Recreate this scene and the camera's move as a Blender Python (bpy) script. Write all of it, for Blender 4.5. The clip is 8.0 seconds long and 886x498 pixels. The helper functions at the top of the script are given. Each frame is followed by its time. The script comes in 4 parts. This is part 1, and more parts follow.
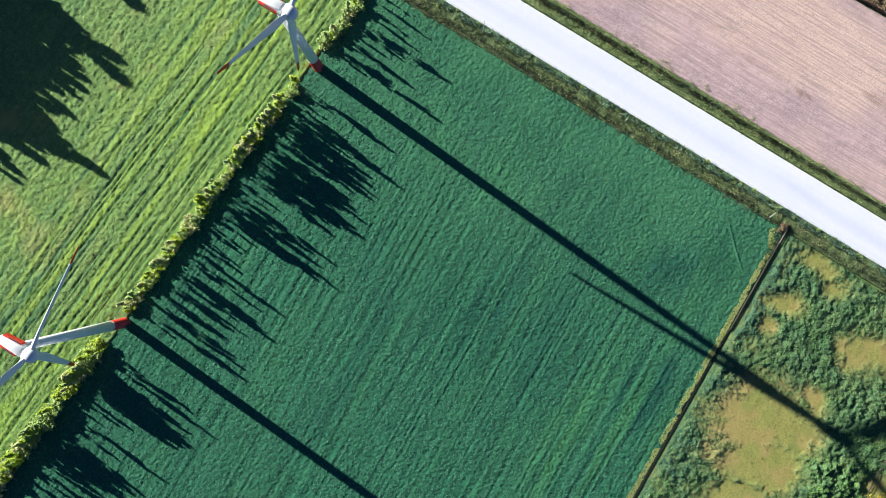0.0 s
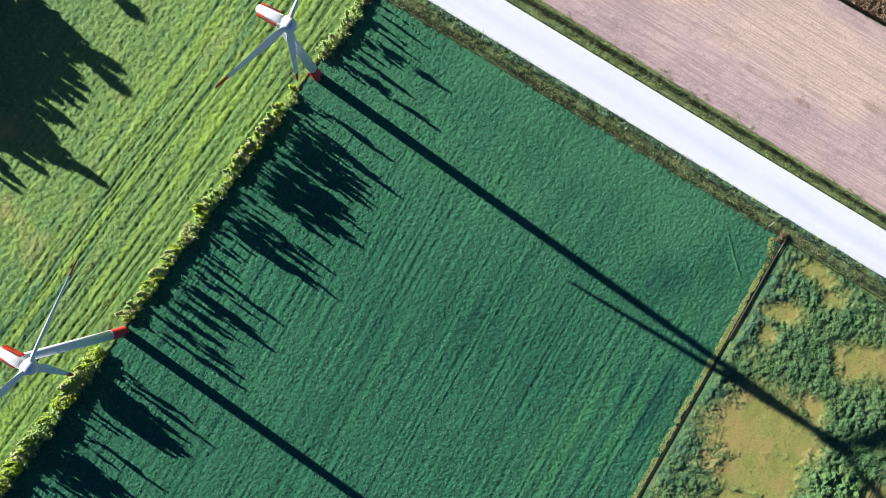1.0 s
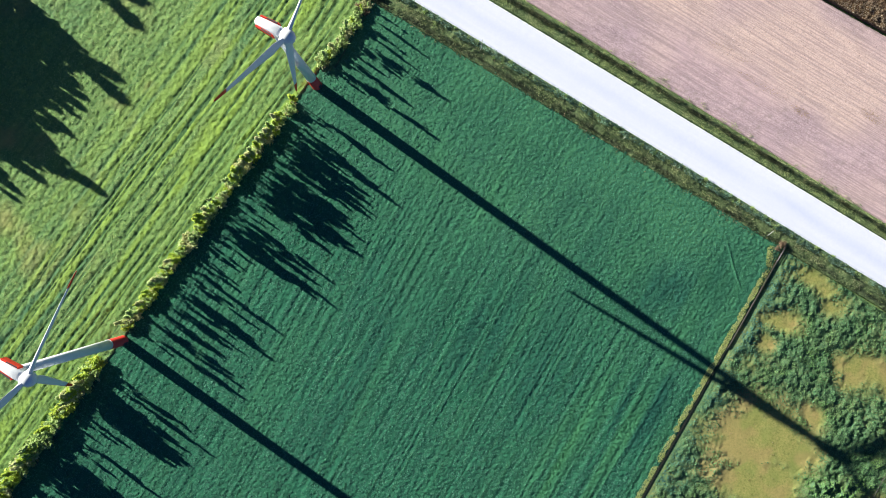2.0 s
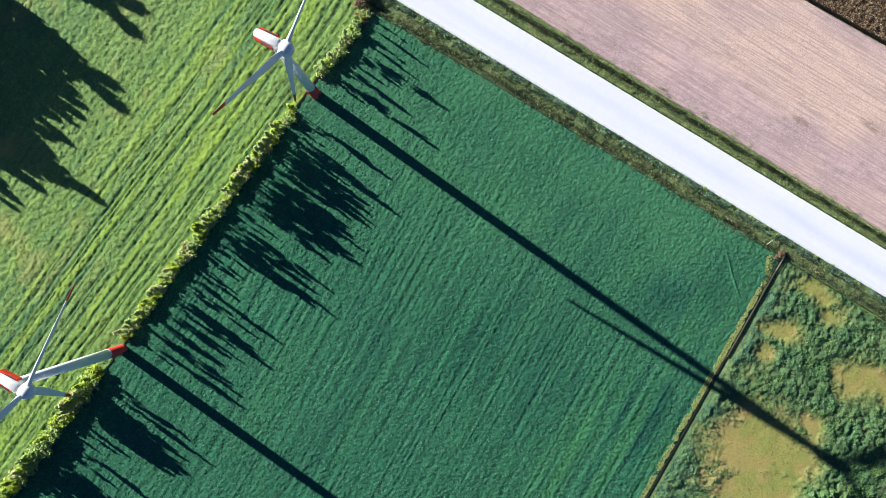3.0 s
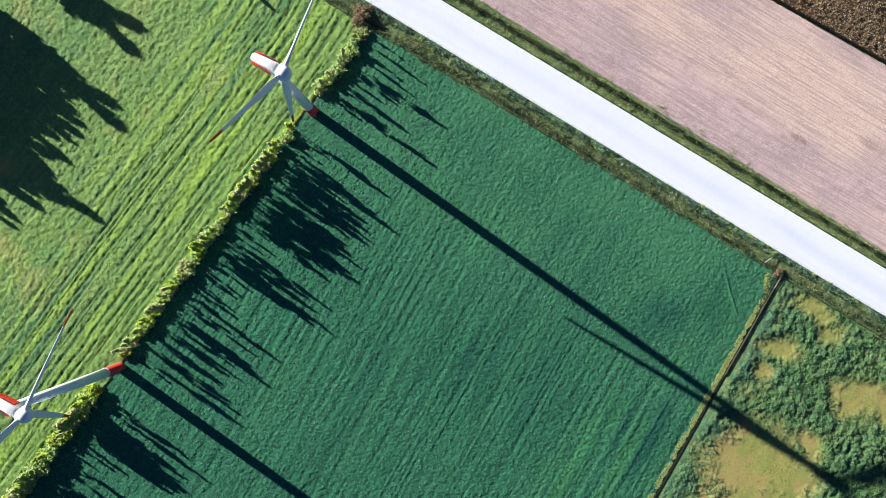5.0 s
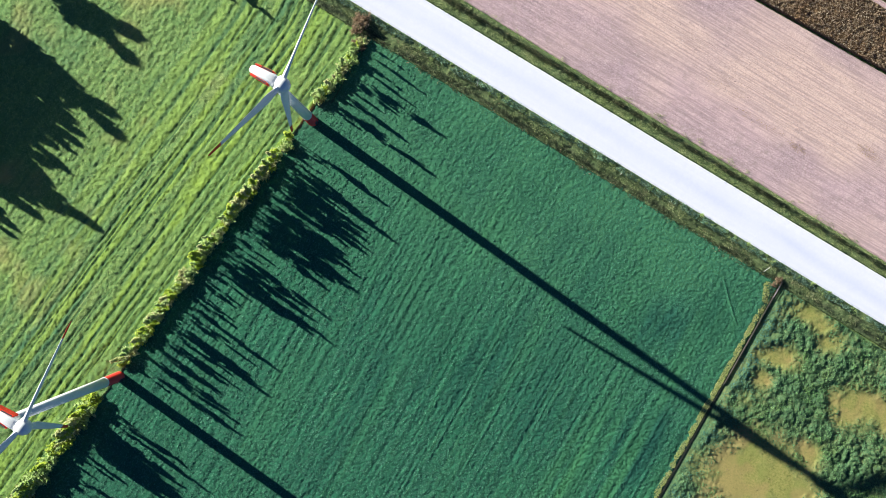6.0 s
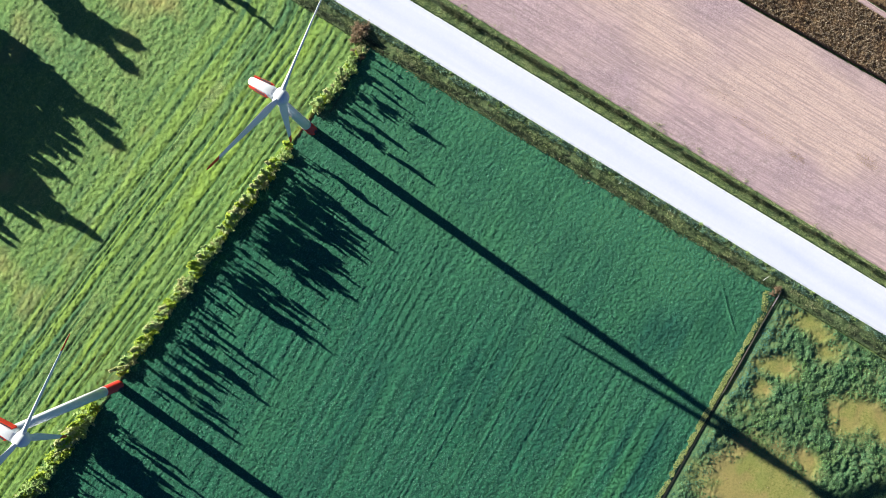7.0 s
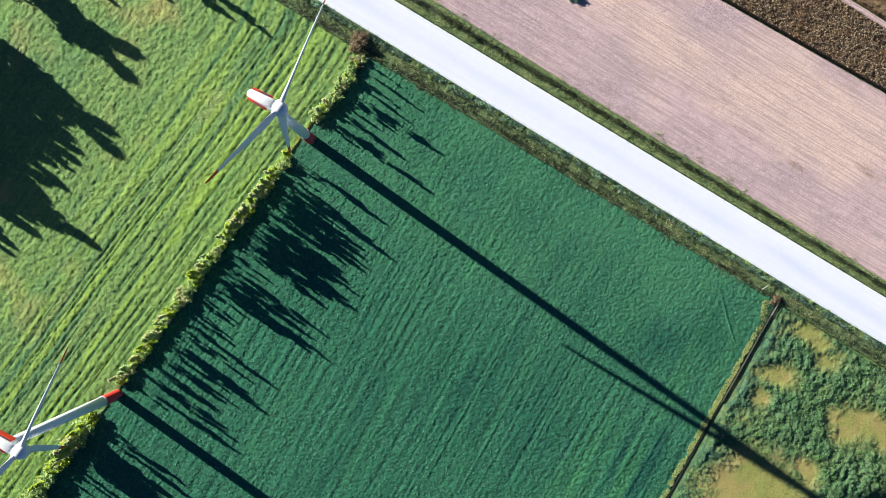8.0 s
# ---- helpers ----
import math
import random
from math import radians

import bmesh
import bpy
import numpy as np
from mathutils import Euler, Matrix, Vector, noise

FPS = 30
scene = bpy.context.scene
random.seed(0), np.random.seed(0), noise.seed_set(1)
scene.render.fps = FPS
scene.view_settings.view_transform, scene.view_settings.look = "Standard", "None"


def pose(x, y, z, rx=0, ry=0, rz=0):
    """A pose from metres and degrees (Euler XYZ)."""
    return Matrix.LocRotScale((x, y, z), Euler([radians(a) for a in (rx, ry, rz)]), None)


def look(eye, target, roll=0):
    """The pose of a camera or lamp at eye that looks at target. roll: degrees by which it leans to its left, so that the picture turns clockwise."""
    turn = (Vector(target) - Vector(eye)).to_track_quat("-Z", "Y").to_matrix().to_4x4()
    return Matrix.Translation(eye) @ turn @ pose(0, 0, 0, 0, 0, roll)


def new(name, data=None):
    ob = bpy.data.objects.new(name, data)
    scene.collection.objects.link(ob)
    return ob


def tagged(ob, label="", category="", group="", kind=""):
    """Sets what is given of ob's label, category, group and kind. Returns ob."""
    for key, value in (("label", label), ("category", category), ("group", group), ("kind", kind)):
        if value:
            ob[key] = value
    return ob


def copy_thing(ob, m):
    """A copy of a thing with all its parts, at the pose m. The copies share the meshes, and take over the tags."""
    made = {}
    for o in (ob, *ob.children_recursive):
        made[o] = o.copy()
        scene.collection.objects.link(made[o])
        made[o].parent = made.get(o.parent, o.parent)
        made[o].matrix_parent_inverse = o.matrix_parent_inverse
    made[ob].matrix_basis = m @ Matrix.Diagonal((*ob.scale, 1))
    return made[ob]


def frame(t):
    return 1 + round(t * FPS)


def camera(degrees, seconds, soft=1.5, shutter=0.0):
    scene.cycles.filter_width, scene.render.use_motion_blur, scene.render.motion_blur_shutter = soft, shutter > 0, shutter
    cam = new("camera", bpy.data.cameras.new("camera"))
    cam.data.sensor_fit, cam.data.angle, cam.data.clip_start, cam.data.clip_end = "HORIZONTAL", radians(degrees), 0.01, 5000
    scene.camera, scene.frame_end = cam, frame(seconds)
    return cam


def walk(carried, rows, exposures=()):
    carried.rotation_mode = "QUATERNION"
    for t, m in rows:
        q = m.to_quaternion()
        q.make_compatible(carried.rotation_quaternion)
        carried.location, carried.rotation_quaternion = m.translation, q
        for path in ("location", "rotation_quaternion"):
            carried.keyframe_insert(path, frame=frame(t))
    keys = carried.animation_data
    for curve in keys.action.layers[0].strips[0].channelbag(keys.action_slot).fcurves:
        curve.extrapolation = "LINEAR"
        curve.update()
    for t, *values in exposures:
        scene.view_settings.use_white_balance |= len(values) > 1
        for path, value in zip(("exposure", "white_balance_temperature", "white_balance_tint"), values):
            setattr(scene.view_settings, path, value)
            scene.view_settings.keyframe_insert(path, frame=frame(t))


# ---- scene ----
# A wind farm seen from a drone that looks straight down and slides north.
# Plan grid: cells of 0.14 m, u to the east, v to the south, the camera starts over (784, 441).
CELL = 0.14
EYE = 182.0
cam = camera(62.2, 8.0, soft=0.7)
ROWS = [(t, 13.4 * CELL * t / 8, 127.2 * CELL * t / 8) for t in (0.0, 0.5, 1.0, 1.5, 3.0, 3.5, 4.0, 4.5, 6.0, 6.5, 7.0, 7.5, 8.0)]
walk(cam, [(t, pose(x, y, EYE, 0, 0, 0)) for t, x, y in ROWS], [(0.0, 1.92, 5400, 10), (8.0, 1.92, 5400, 10)])


# ---- light ----
SLOPE = 0.292
SUN_HEIGHT = math.atan(SLOPE)
SUN_WAY = Vector((0.8150 * math.cos(SUN_HEIGHT), -0.5795 * math.cos(SUN_HEIGHT), -math.sin(SUN_HEIGHT)))
sun = new("sun", bpy.data.lights.new("sun", "SUN"))
sun.data.energy, sun.data.angle, sun.data.color = 4.55, radians(0.53), (0.98, 0.865, 0.585)
sun.matrix_world = look(Vector((0, 0, 300)) - 100 * SUN_WAY, Vector((0, 0, 300)))
world = bpy.data.worlds.new("sky")
scene.world = world
world.use_nodes = True
sky = world.node_tree.nodes.new("ShaderNodeTexSky")
sky.sky_type, sky.sun_disc = "NISHITA", False
sky.sun_elevation, sky.sun_rotation = SUN_HEIGHT, math.atan2(-0.8150, 0.5795)
sky.air_density, sky.dust_density, sky.ozone_density = 0.5, 0.2, 3.0
back = world.node_tree.nodes["Background"]
back.inputs["Strength"].default_value = 0.022
world.node_tree.links.new(sky.outputs[0], back.inputs["Color"])


# ---- small tools ----
def at(u, v, z=0.0):
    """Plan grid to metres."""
    return Vector(((u - 784) * CELL, (441 - v) * CELL, z))


def vnoise(x, y, cell, seed):
    """Smooth value noise from 0 to 1 over arrays of metres."""
    lattice = np.random.default_rng(seed).random((256, 256))
    gx, gy = x / cell, y / cell
    ix, iy = np.floor(gx).astype(int), np.floor(gy).astype(int)
    fx, fy = gx - ix, gy - iy
    fx, fy = fx * fx * (3 - 2 * fx), fy * fy * (3 - 2 * fy)
    a, b = lattice[ix % 256, iy % 256], lattice[(ix + 1) % 256, iy % 256]
    c, d = lattice[ix % 256, (iy + 1) % 256], lattice[(ix + 1) % 256, (iy + 1) % 256]
    return (a * (1 - fx) + b * fx) * (1 - fy) + (c * (1 - fx) + d * fx) * fy


def grain(x, y, cell, seed):
    """Uneven grain with no direction: three turned layers of noise."""
    total = 0
    for k, (share, size) in enumerate(((0.45, 1.0), (0.33, 0.61), (0.22, 0.37))):
        a = 0.7 * seed + 1.3 * k
        total = total + share * vnoise(x * math.cos(a) + y * math.sin(a), y * math.cos(a) - x * math.sin(a), cell * size, 500 + 7 * seed + k)
    return total


def blob(x, y, u, v, ru, rv, turn=0.0):
    """A soft spot on the plan: 1 in its middle, 0 outside."""
    c = at(u, v)
    a = radians(turn)
    dx, dy = x - c.x, y - c.y
    p, q = dx * math.cos(a) + dy * math.sin(a), -dx * math.sin(a) + dy * math.cos(a)
    r = np.sqrt((p / (ru * CELL)) ** 2 + (q / (rv * CELL)) ** 2)
    return np.clip(1.1 * (1.25 - r), 0, 1)


def along(x, y, way):
    """Coordinates along and across a direction of the plan."""
    n = math.hypot(*way)
    a, b = way[0] / n, way[1] / n
    return x * a + y * b, -x * b + y * a


def mesh_of(name, verts, faces, smooth=False):
    me = bpy.data.meshes.new(name)
    me.from_pydata([tuple(v) for v in verts], [], [tuple(f) for f in faces])
    if smooth:
        me.polygons.foreach_set("use_smooth", [True] * len(me.polygons))
    me.update()
    return me


def part(name, bm, material, parent, label=""):
    """Links a bmesh or a mesh as one object under a thing or a part."""
    if isinstance(bm, bmesh.types.BMesh):
        me = bpy.data.meshes.new(name)
        bm.to_mesh(me)
        bm.free()
    else:
        me = bm
    if not me.materials:
        me.materials.append(material)
    ob = new(name, me)
    ob.parent = parent
    if label:
        ob["label"] = label
    return ob


def lathe(rings, sides=28, axis="z", smooth=True):
    """A closed body of revolution from (radius, height) rings."""
    bm = bmesh.new()
    loops = []
    for r, h in rings:
        loop = []
        for i in range(sides):
            a = 2 * math.pi * i / sides
            p = (r * math.cos(a), r * math.sin(a), h) if axis == "z" else (h, r * math.cos(a), r * math.sin(a))
            loop.append(bm.verts.new(p))
        loops.append(loop)
    for lo, hi in zip(loops, loops[1:]):
        for i in range(sides):
            bm.faces.new((lo[i], lo[(i + 1) % sides], hi[(i + 1) % sides], hi[i]))
    bm.faces.new(loops[0][::-1])
    bm.faces.new(loops[-1])
    for f in bm.faces:
        f.smooth = smooth and len(f.verts) == 4
    return bm


def box(size, centre=(0, 0, 0), bevel=0.0):
    bm = bmesh.new()
    bmesh.ops.create_cube(bm, size=1)
    bmesh.ops.scale(bm, vec=size, verts=bm.verts)
    if bevel:
        bmesh.ops.bevel(bm, geom=list(bm.edges), offset=bevel, segments=2, affect="EDGES")
    bmesh.ops.translate(bm, vec=centre, verts=bm.verts)
    return bm


def terrain(name, corners, step, height, material, label, masks=()):
    """A piece of ground with real relief on the four-cornered plan A, B, C, D; height(x, y, s, t) and masks give arrays."""
    a, b, c, d = (at(*p) for p in corners)
    nu = max(2, int(max((b - a).length, (c - d).length) / step))
    nv = max(2, int(max((d - a).length, (c - b).length) / step))
    s, t = np.meshgrid(np.linspace(0, 1, nu + 1), np.linspace(0, 1, nv + 1), indexing="ij")
    x = a.x * (1 - s) * (1 - t) + b.x * s * (1 - t) + c.x * s * t + d.x * (1 - s) * t
    y = a.y * (1 - s) * (1 - t) + b.y * s * (1 - t) + c.y * s * t + d.y * (1 - s) * t
    rng = np.random.default_rng(len(name) + nu)
    z = height(x, y, s, t)
    inner = np.zeros_like(s)
    inner[1:-1, 1:-1] = 1
    jx, jy = (rng.random(s.shape) - 0.5) * step * 0.6 * inner, (rng.random(s.shape) - 0.5) * step * 0.6 * inner
    z = np.where(inner > 0, z, -0.12)
    co = np.stack([x + jx, y + jy, z], -1).reshape(-1, 3)
    idx = np.arange((nu + 1) * (nv + 1)).reshape(nu + 1, nv + 1)
    quads = np.stack([idx[:-1, :-1], idx[1:, :-1], idx[1:, 1:], idx[:-1, 1:]], -1).reshape(-1, 4)
    p = co[quads[0]]
    if np.cross(p[1] - p[0], p[3] - p[0])[2] < 0:
        quads = quads[:, ::-1]
    me = bpy.data.meshes.new(name)
    me.vertices.add(len(co))
    me.vertices.foreach_set("co", co.ravel())
    me.loops.add(quads.size)
    me.loops.foreach_set("vertex_index", quads.ravel())
    me.polygons.add(len(quads))
    me.polygons.foreach_set("loop_start", np.arange(0, quads.size, 4))
    me.polygons.foreach_set("use_smooth", np.ones(len(quads), bool))
    for key, mask in masks:
        me.attributes.new(key, "FLOAT", "POINT").data.foreach_set("value", mask(x, y, s, t).ravel().astype(np.float32))
    me.update()
    me.validate()
    me.materials.append(material)
    return tagged(new(name, me), label, "ground", kind="structure")


def stuff(name, verts, faces, material, label, category):
    me = mesh_of(name, verts, faces)
    me.materials.append(material)
    return tagged(new(name, me), label, category, kind="stuff")


# ---- materials ----
def nodes_of(name):
    m = bpy.data.materials.new(name)
    m.use_nodes = True
    return m, m.node_tree.nodes, m.node_tree.links, m.node_tree.nodes["Principled BSDF"]


def noise_node(n, l, scale, detail=3, rough=0.55, stretch=None, turn=0.0):
    """Noise in metres; stretch: scales along and across, turned by degrees."""
    tc = n.new("ShaderNodeTexCoord")
    mp = n.new("ShaderNodeMapping")
    mp.vector_type = "TEXTURE" if stretch else "POINT"
    if stretch:
        mp.inputs["Rotation"].default_value = (0, 0, radians(turn))
        mp.inputs["Scale"].default_value = (stretch[0], stretch[1], 1)
    t = n.new("ShaderNodeTexNoise")
    t.inputs["Scale"].default_value, t.inputs["Detail"].default_value, t.inputs["Roughness"].default_value = scale, detail, rough
    l.new(tc.outputs["Object"], mp.inputs["Vector"])
    l.new(mp.outputs["Vector"], t.inputs["Vector"])
    return t.outputs["Fac"]


def ramp_node(n, l, fac, stops):
    r = n.new("ShaderNodeValToRGB")
    els = r.color_ramp.elements
    els[0].position, els[0].color = stops[0][0], (*stops[0][1], 1)
    els[1].position, els[1].color = stops[-1][0], (*stops[-1][1], 1)
    for p, c in stops[1:-1]:
        els.new(p).color = (*c, 1)
    l.new(fac, r.inputs["Fac"])
    return r.outputs["Color"]


def mix_node(n, l, fac, a, b, blend="MIX"):
    m = n.new("ShaderNodeMix")
    m.data_type, m.blend_type = "RGBA", blend
    for sock, val in ((m.inputs["Factor"], fac), (m.inputs[6], a), (m.inputs[7], b)):
        if isinstance(val, (int, float)):
            sock.default_value = val
        elif isinstance(val, tuple):
            sock.default_value = (*val, 1)
        else:
            l.new(val, sock)
    return m.outputs[2]


def bump_node(n, l, height, strength, distance, bsdf):
    b = n.new("ShaderNodeBump")
    b.inputs["Strength"].default_value, b.inputs["Distance"].default_value = strength, distance
    l.new(height, b.inputs["Height"])
    l.new(b.outputs["Normal"], bsdf.inputs["Normal"])


def field_material(name, stops, fine=2.2, broad=None, broad_amount=0.5, rows=None, bump=0.15, mask=None, mask_stops=None, rough=0.9, covers=()):
    """Ground cover: fine speckle, broad drifts of another tone, faint rows, and a second cover where the mask lies."""
    m, n, l, p = nodes_of(name)
    f = noise_node(n, l, fine, 4, 0.65)
    col = ramp_node(n, l, f, stops)
    if broad:
        for scale, tone, lo, hi in broad:
            g = noise_node(n, l, scale, 3, 0.6)
            fac = ramp_node(n, l, g, [(lo, (0, 0, 0)), (hi, (broad_amount,) * 3)])
            col = mix_node(n, l, fac, col, tone)
    if mask:
        a = n.new("ShaderNodeAttribute")
        a.attribute_name = mask
        other = ramp_node(n, l, noise_node(n, l, fine * 0.8, 4, 0.65), mask_stops)
        col = mix_node(n, l, a.outputs["Fac"], col, other)
    for key, tone in covers:
        a = n.new("ShaderNodeAttribute")
        a.attribute_name = key
        col = mix_node(n, l, a.outputs["Fac"], col, tone)
    if rows:
        spacing, turn, tone, amount = rows
        r = noise_node(n, l, 1.0, 2, 0.6, (30 * spacing, spacing), turn)
        fac = ramp_node(n, l, r, [(0.42, (0, 0, 0)), (0.62, (amount,) * 3)])
        col = mix_node(n, l, fac, col, tone)
    l.new(col, p.inputs["Base Color"])
    p.inputs["Roughness"].default_value = rough
    p.inputs["Specular IOR Level"].default_value = 0.15
    bump_node(n, l, noise_node(n, l, fine * 2.3, 3, 0.7), 1.0, bump, p)
    return m


def leaf_material(name, tones, rough=0.6, drifts=(), through_light=0.45, covers=()):
    m, n, l, p = nodes_of(name)
    g = n.new("ShaderNodeNewGeometry")
    col = ramp_node(n, l, g.outputs["Random Per Island"], [(i / (len(tones) - 1), t) for i, t in enumerate(tones)])
    col = mix_node(n, l, ramp_node(n, l, noise_node(n, l, 0.6, 2), [(0.35, (0, 0, 0)), (0.65, (0.4,) * 3)]), col, tones[-1])
    for scale, stretch, turn, tone, lo, hi, amount in drifts:
        fac = ramp_node(n, l, noise_node(n, l, scale, 3, 0.6, stretch, turn), [(lo, (0, 0, 0)), (hi, (amount,) * 3)])
        col = mix_node(n, l, fac, col, tone)
    for key, tone in covers:
        a = n.new("ShaderNodeAttribute")
        a.attribute_name = key
        col = mix_node(n, l, a.outputs["Fac"], col, tone)
    l.new(col, p.inputs["Base Color"])
    p.inputs["Roughness"].default_value = rough
    p.inputs["Specular IOR Level"].default_value = 0.2
    t = n.new("ShaderNodeBsdfTranslucent")
    l.new(col, t.inputs["Color"])
    s = n.new("ShaderNodeMixShader")
    s.inputs[0].default_value = through_light
    l.new(p.outputs[0], s.inputs[1])
    l.new(t.outputs[0], s.inputs[2])
    l.new(s.outputs[0], n["Material Output"].inputs["Surface"])
    return m


def plain_material(name, colour, rough=0.5, metal=0.0, dirt=(0.3, 0.3, 0.28), amount=0.25, scale=0.8, bump=0.004):
    """Painted or bare stuff with stains at two sizes."""
    m, n, l, p = nodes_of(name)
    f = noise_node(n, l, scale, 5, 0.7, (1, 1), 0)
    fac = ramp_node(n, l, f, [(0.45, (0, 0, 0)), (0.75, (amount,) * 3)])
    col = mix_node(n, l, fac, colour, dirt)
    g = ramp_node(n, l, noise_node(n, l, scale * 9, 3), [(0.3, (0.9,) * 3), (0.7, (1.0,) * 3)])
    l.new(mix_node(n, l, 1.0, col, g, "MULTIPLY"), p.inputs["Base Color"])
    p.inputs["Roughness"].default_value, p.inputs["Metallic"].default_value = rough, metal
    bump_node(n, l, noise_node(n, l, scale * 12, 3), 0.5, bump, p)
    return m


CROP_COVERS = [("dull", (0.021, 0.088, 0.074)), ("fresh", (0.062, 0.195, 0.095))]
CROP = field_material("crop_leaves", [(0.25, (0.015, 0.0665, 0.0451)), (0.5, (0.0266, 0.118, 0.0721)), (0.75, (0.0541, 0.185, 0.105))], 1.9,
                      [(0.03, (0.0167, 0.0979, 0.0491), 0.45, 0.7)], 0.5, (0.4, 60.5, (0.0449, 0.165, 0.091), 0.4), 0.05,
                      "track", [(0.3, (0.0334, 0.124, 0.0655)), (0.7, (0.0837, 0.211, 0.107))], covers=CROP_COVERS)
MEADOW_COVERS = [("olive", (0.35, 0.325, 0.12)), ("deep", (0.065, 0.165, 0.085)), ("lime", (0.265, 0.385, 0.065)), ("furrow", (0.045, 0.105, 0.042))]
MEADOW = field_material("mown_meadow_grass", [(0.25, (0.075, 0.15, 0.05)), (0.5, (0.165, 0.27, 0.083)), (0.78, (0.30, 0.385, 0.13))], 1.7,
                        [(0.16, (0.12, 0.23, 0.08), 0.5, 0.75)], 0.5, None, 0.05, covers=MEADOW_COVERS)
WEED_COVERS = [("teal", (0.075, 0.185, 0.175)), ("fresh", (0.22, 0.38, 0.07))]
SCRUB = field_material("scrub_weeds", [(0.28, (0.030, 0.070, 0.042)), (0.5, (0.07, 0.13, 0.065)), (0.75, (0.15, 0.215, 0.095))], 2.2,
                       [(0.10, (0.0953, 0.131, 0.04), 0.5, 0.75)], 0.5, None, 0.09,
                       "dry", [(0.28, (0.15, 0.165, 0.05)), (0.46, (0.235, 0.235, 0.07)), (0.58, (0.28, 0.265, 0.085)), (0.76, (0.36, 0.28, 0.12))], covers=[("moss", (0.19, 0.225, 0.06)), ("rust", (0.36, 0.245, 0.115))])
# The row tone paints the furrows' shaded lines, since the relief hardly shades them.
PLOUGHED = field_material("bare_ploughed_soil", [(0.25, (0.23, 0.165, 0.185)), (0.5, (0.435, 0.316, 0.365)), (0.78, (0.67, 0.527, 0.58))], 3.0,
                          [(0.03, (0.67, 0.472, 0.489), 0.45, 0.68), (0.12, (0.469, 0.34, 0.42), 0.52, 0.75), (0.45, (0.30, 0.235, 0.235), 0.54, 0.70)], 0.5, (0.42, -31, (0.25, 0.185, 0.215), 0.48), 0.1,
                          "pale", [(0.25, (0.41, 0.30, 0.275)), (0.5, (0.605, 0.44, 0.416)), (0.78, (0.74, 0.58, 0.563))])
STUBBLE = field_material("brown_stubble", [(0.3, (0.05, 0.033, 0.02304)), (0.5, (0.15, 0.10, 0.0576)), (0.75, (0.30, 0.20, 0.1152))], 2.4,
                         [(0.1, (0.22, 0.12, 0.0512), 0.5, 0.75)], 0.5, (0.6, -31, (0.08, 0.06, 0.0384), 0.4), 0.2)
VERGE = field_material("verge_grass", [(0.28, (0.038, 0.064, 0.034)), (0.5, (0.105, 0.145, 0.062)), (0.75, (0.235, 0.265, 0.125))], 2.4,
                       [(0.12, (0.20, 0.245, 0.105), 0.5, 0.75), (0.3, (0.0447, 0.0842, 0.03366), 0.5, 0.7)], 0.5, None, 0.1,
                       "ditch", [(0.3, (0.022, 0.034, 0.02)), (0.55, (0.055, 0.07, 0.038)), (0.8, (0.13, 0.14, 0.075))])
GROUND = field_material("far_farmland", [(0.25, (0.05, 0.10, 0.0256)), (0.5, (0.10, 0.16, 0.0448)), (0.75, (0.18, 0.22, 0.0768))], 0.8,
                        [(0.006, (0.24, 0.20, 0.1152), 0.48, 0.6), (0.02, (0.03, 0.10, 0.0512), 0.52, 0.65)], 0.6, None, 0.1)
ROAD = field_material("pale_gravel_road", [(0.25, (0.63, 0.63, 0.80)), (0.5, (0.66, 0.66, 0.83)), (0.78, (0.69, 0.685, 0.85))], 1.6,
                      [(0.12, (0.60, 0.61, 0.80), 0.45, 0.75)], 0.4, (1.6, -31.2, (0.60, 0.61, 0.80), 0.5), 0.006, "lane", [(0.3, (0.50, 0.525, 0.735)), (0.7, (0.55, 0.57, 0.77))])
LEAF_HEDGE = leaf_material("hedge_leaves", [(0.19, 0.31, 0.09), (0.33, 0.46, 0.14), (0.46, 0.57, 0.21), (0.60, 0.66, 0.38)], through_light=0.55)
LEAF_LIME = leaf_material("lime_green_leaves", [(0.28, 0.40, 0.05), (0.44, 0.55, 0.065), (0.56, 0.62, 0.12)], through_light=0.55)
LEAF_PALE = leaf_material("pale_hedge_leaves", [(0.32, 0.36, 0.15), (0.46, 0.49, 0.21), (0.57, 0.58, 0.29), (0.68, 0.66, 0.42)], through_light=0.55)
LEAF_TREE = leaf_material("tree_leaves", [(0.06, 0.11, 0.032), (0.11, 0.17, 0.0512), (0.18, 0.22, 0.0896)])
LEAF_BROWN = leaf_material("withered_leaves", [(0.13, 0.088, 0.058), (0.24, 0.165, 0.11), (0.35, 0.25, 0.17), (0.47, 0.37, 0.27)], through_light=0.5)
LEAF_YELLOW = leaf_material("yellow_leaves", [(0.45, 0.38, 0.0256), (0.60, 0.50, 0.0384), (0.70, 0.60, 0.1024)])
LEAF_WEED = leaf_material("weed_leaves", [(0.058, 0.142, 0.072), (0.080, 0.185, 0.088), (0.105, 0.225, 0.102), (0.18, 0.315, 0.148)], 0.55,
                          [(1.2, None, 0, (0.035, 0.085, 0.055), 0.5, 0.62, 0.35), (0.18, None, 0, (0.295, 0.38, 0.12), 0.5, 0.68, 0.4)], 0.45, WEED_COVERS)
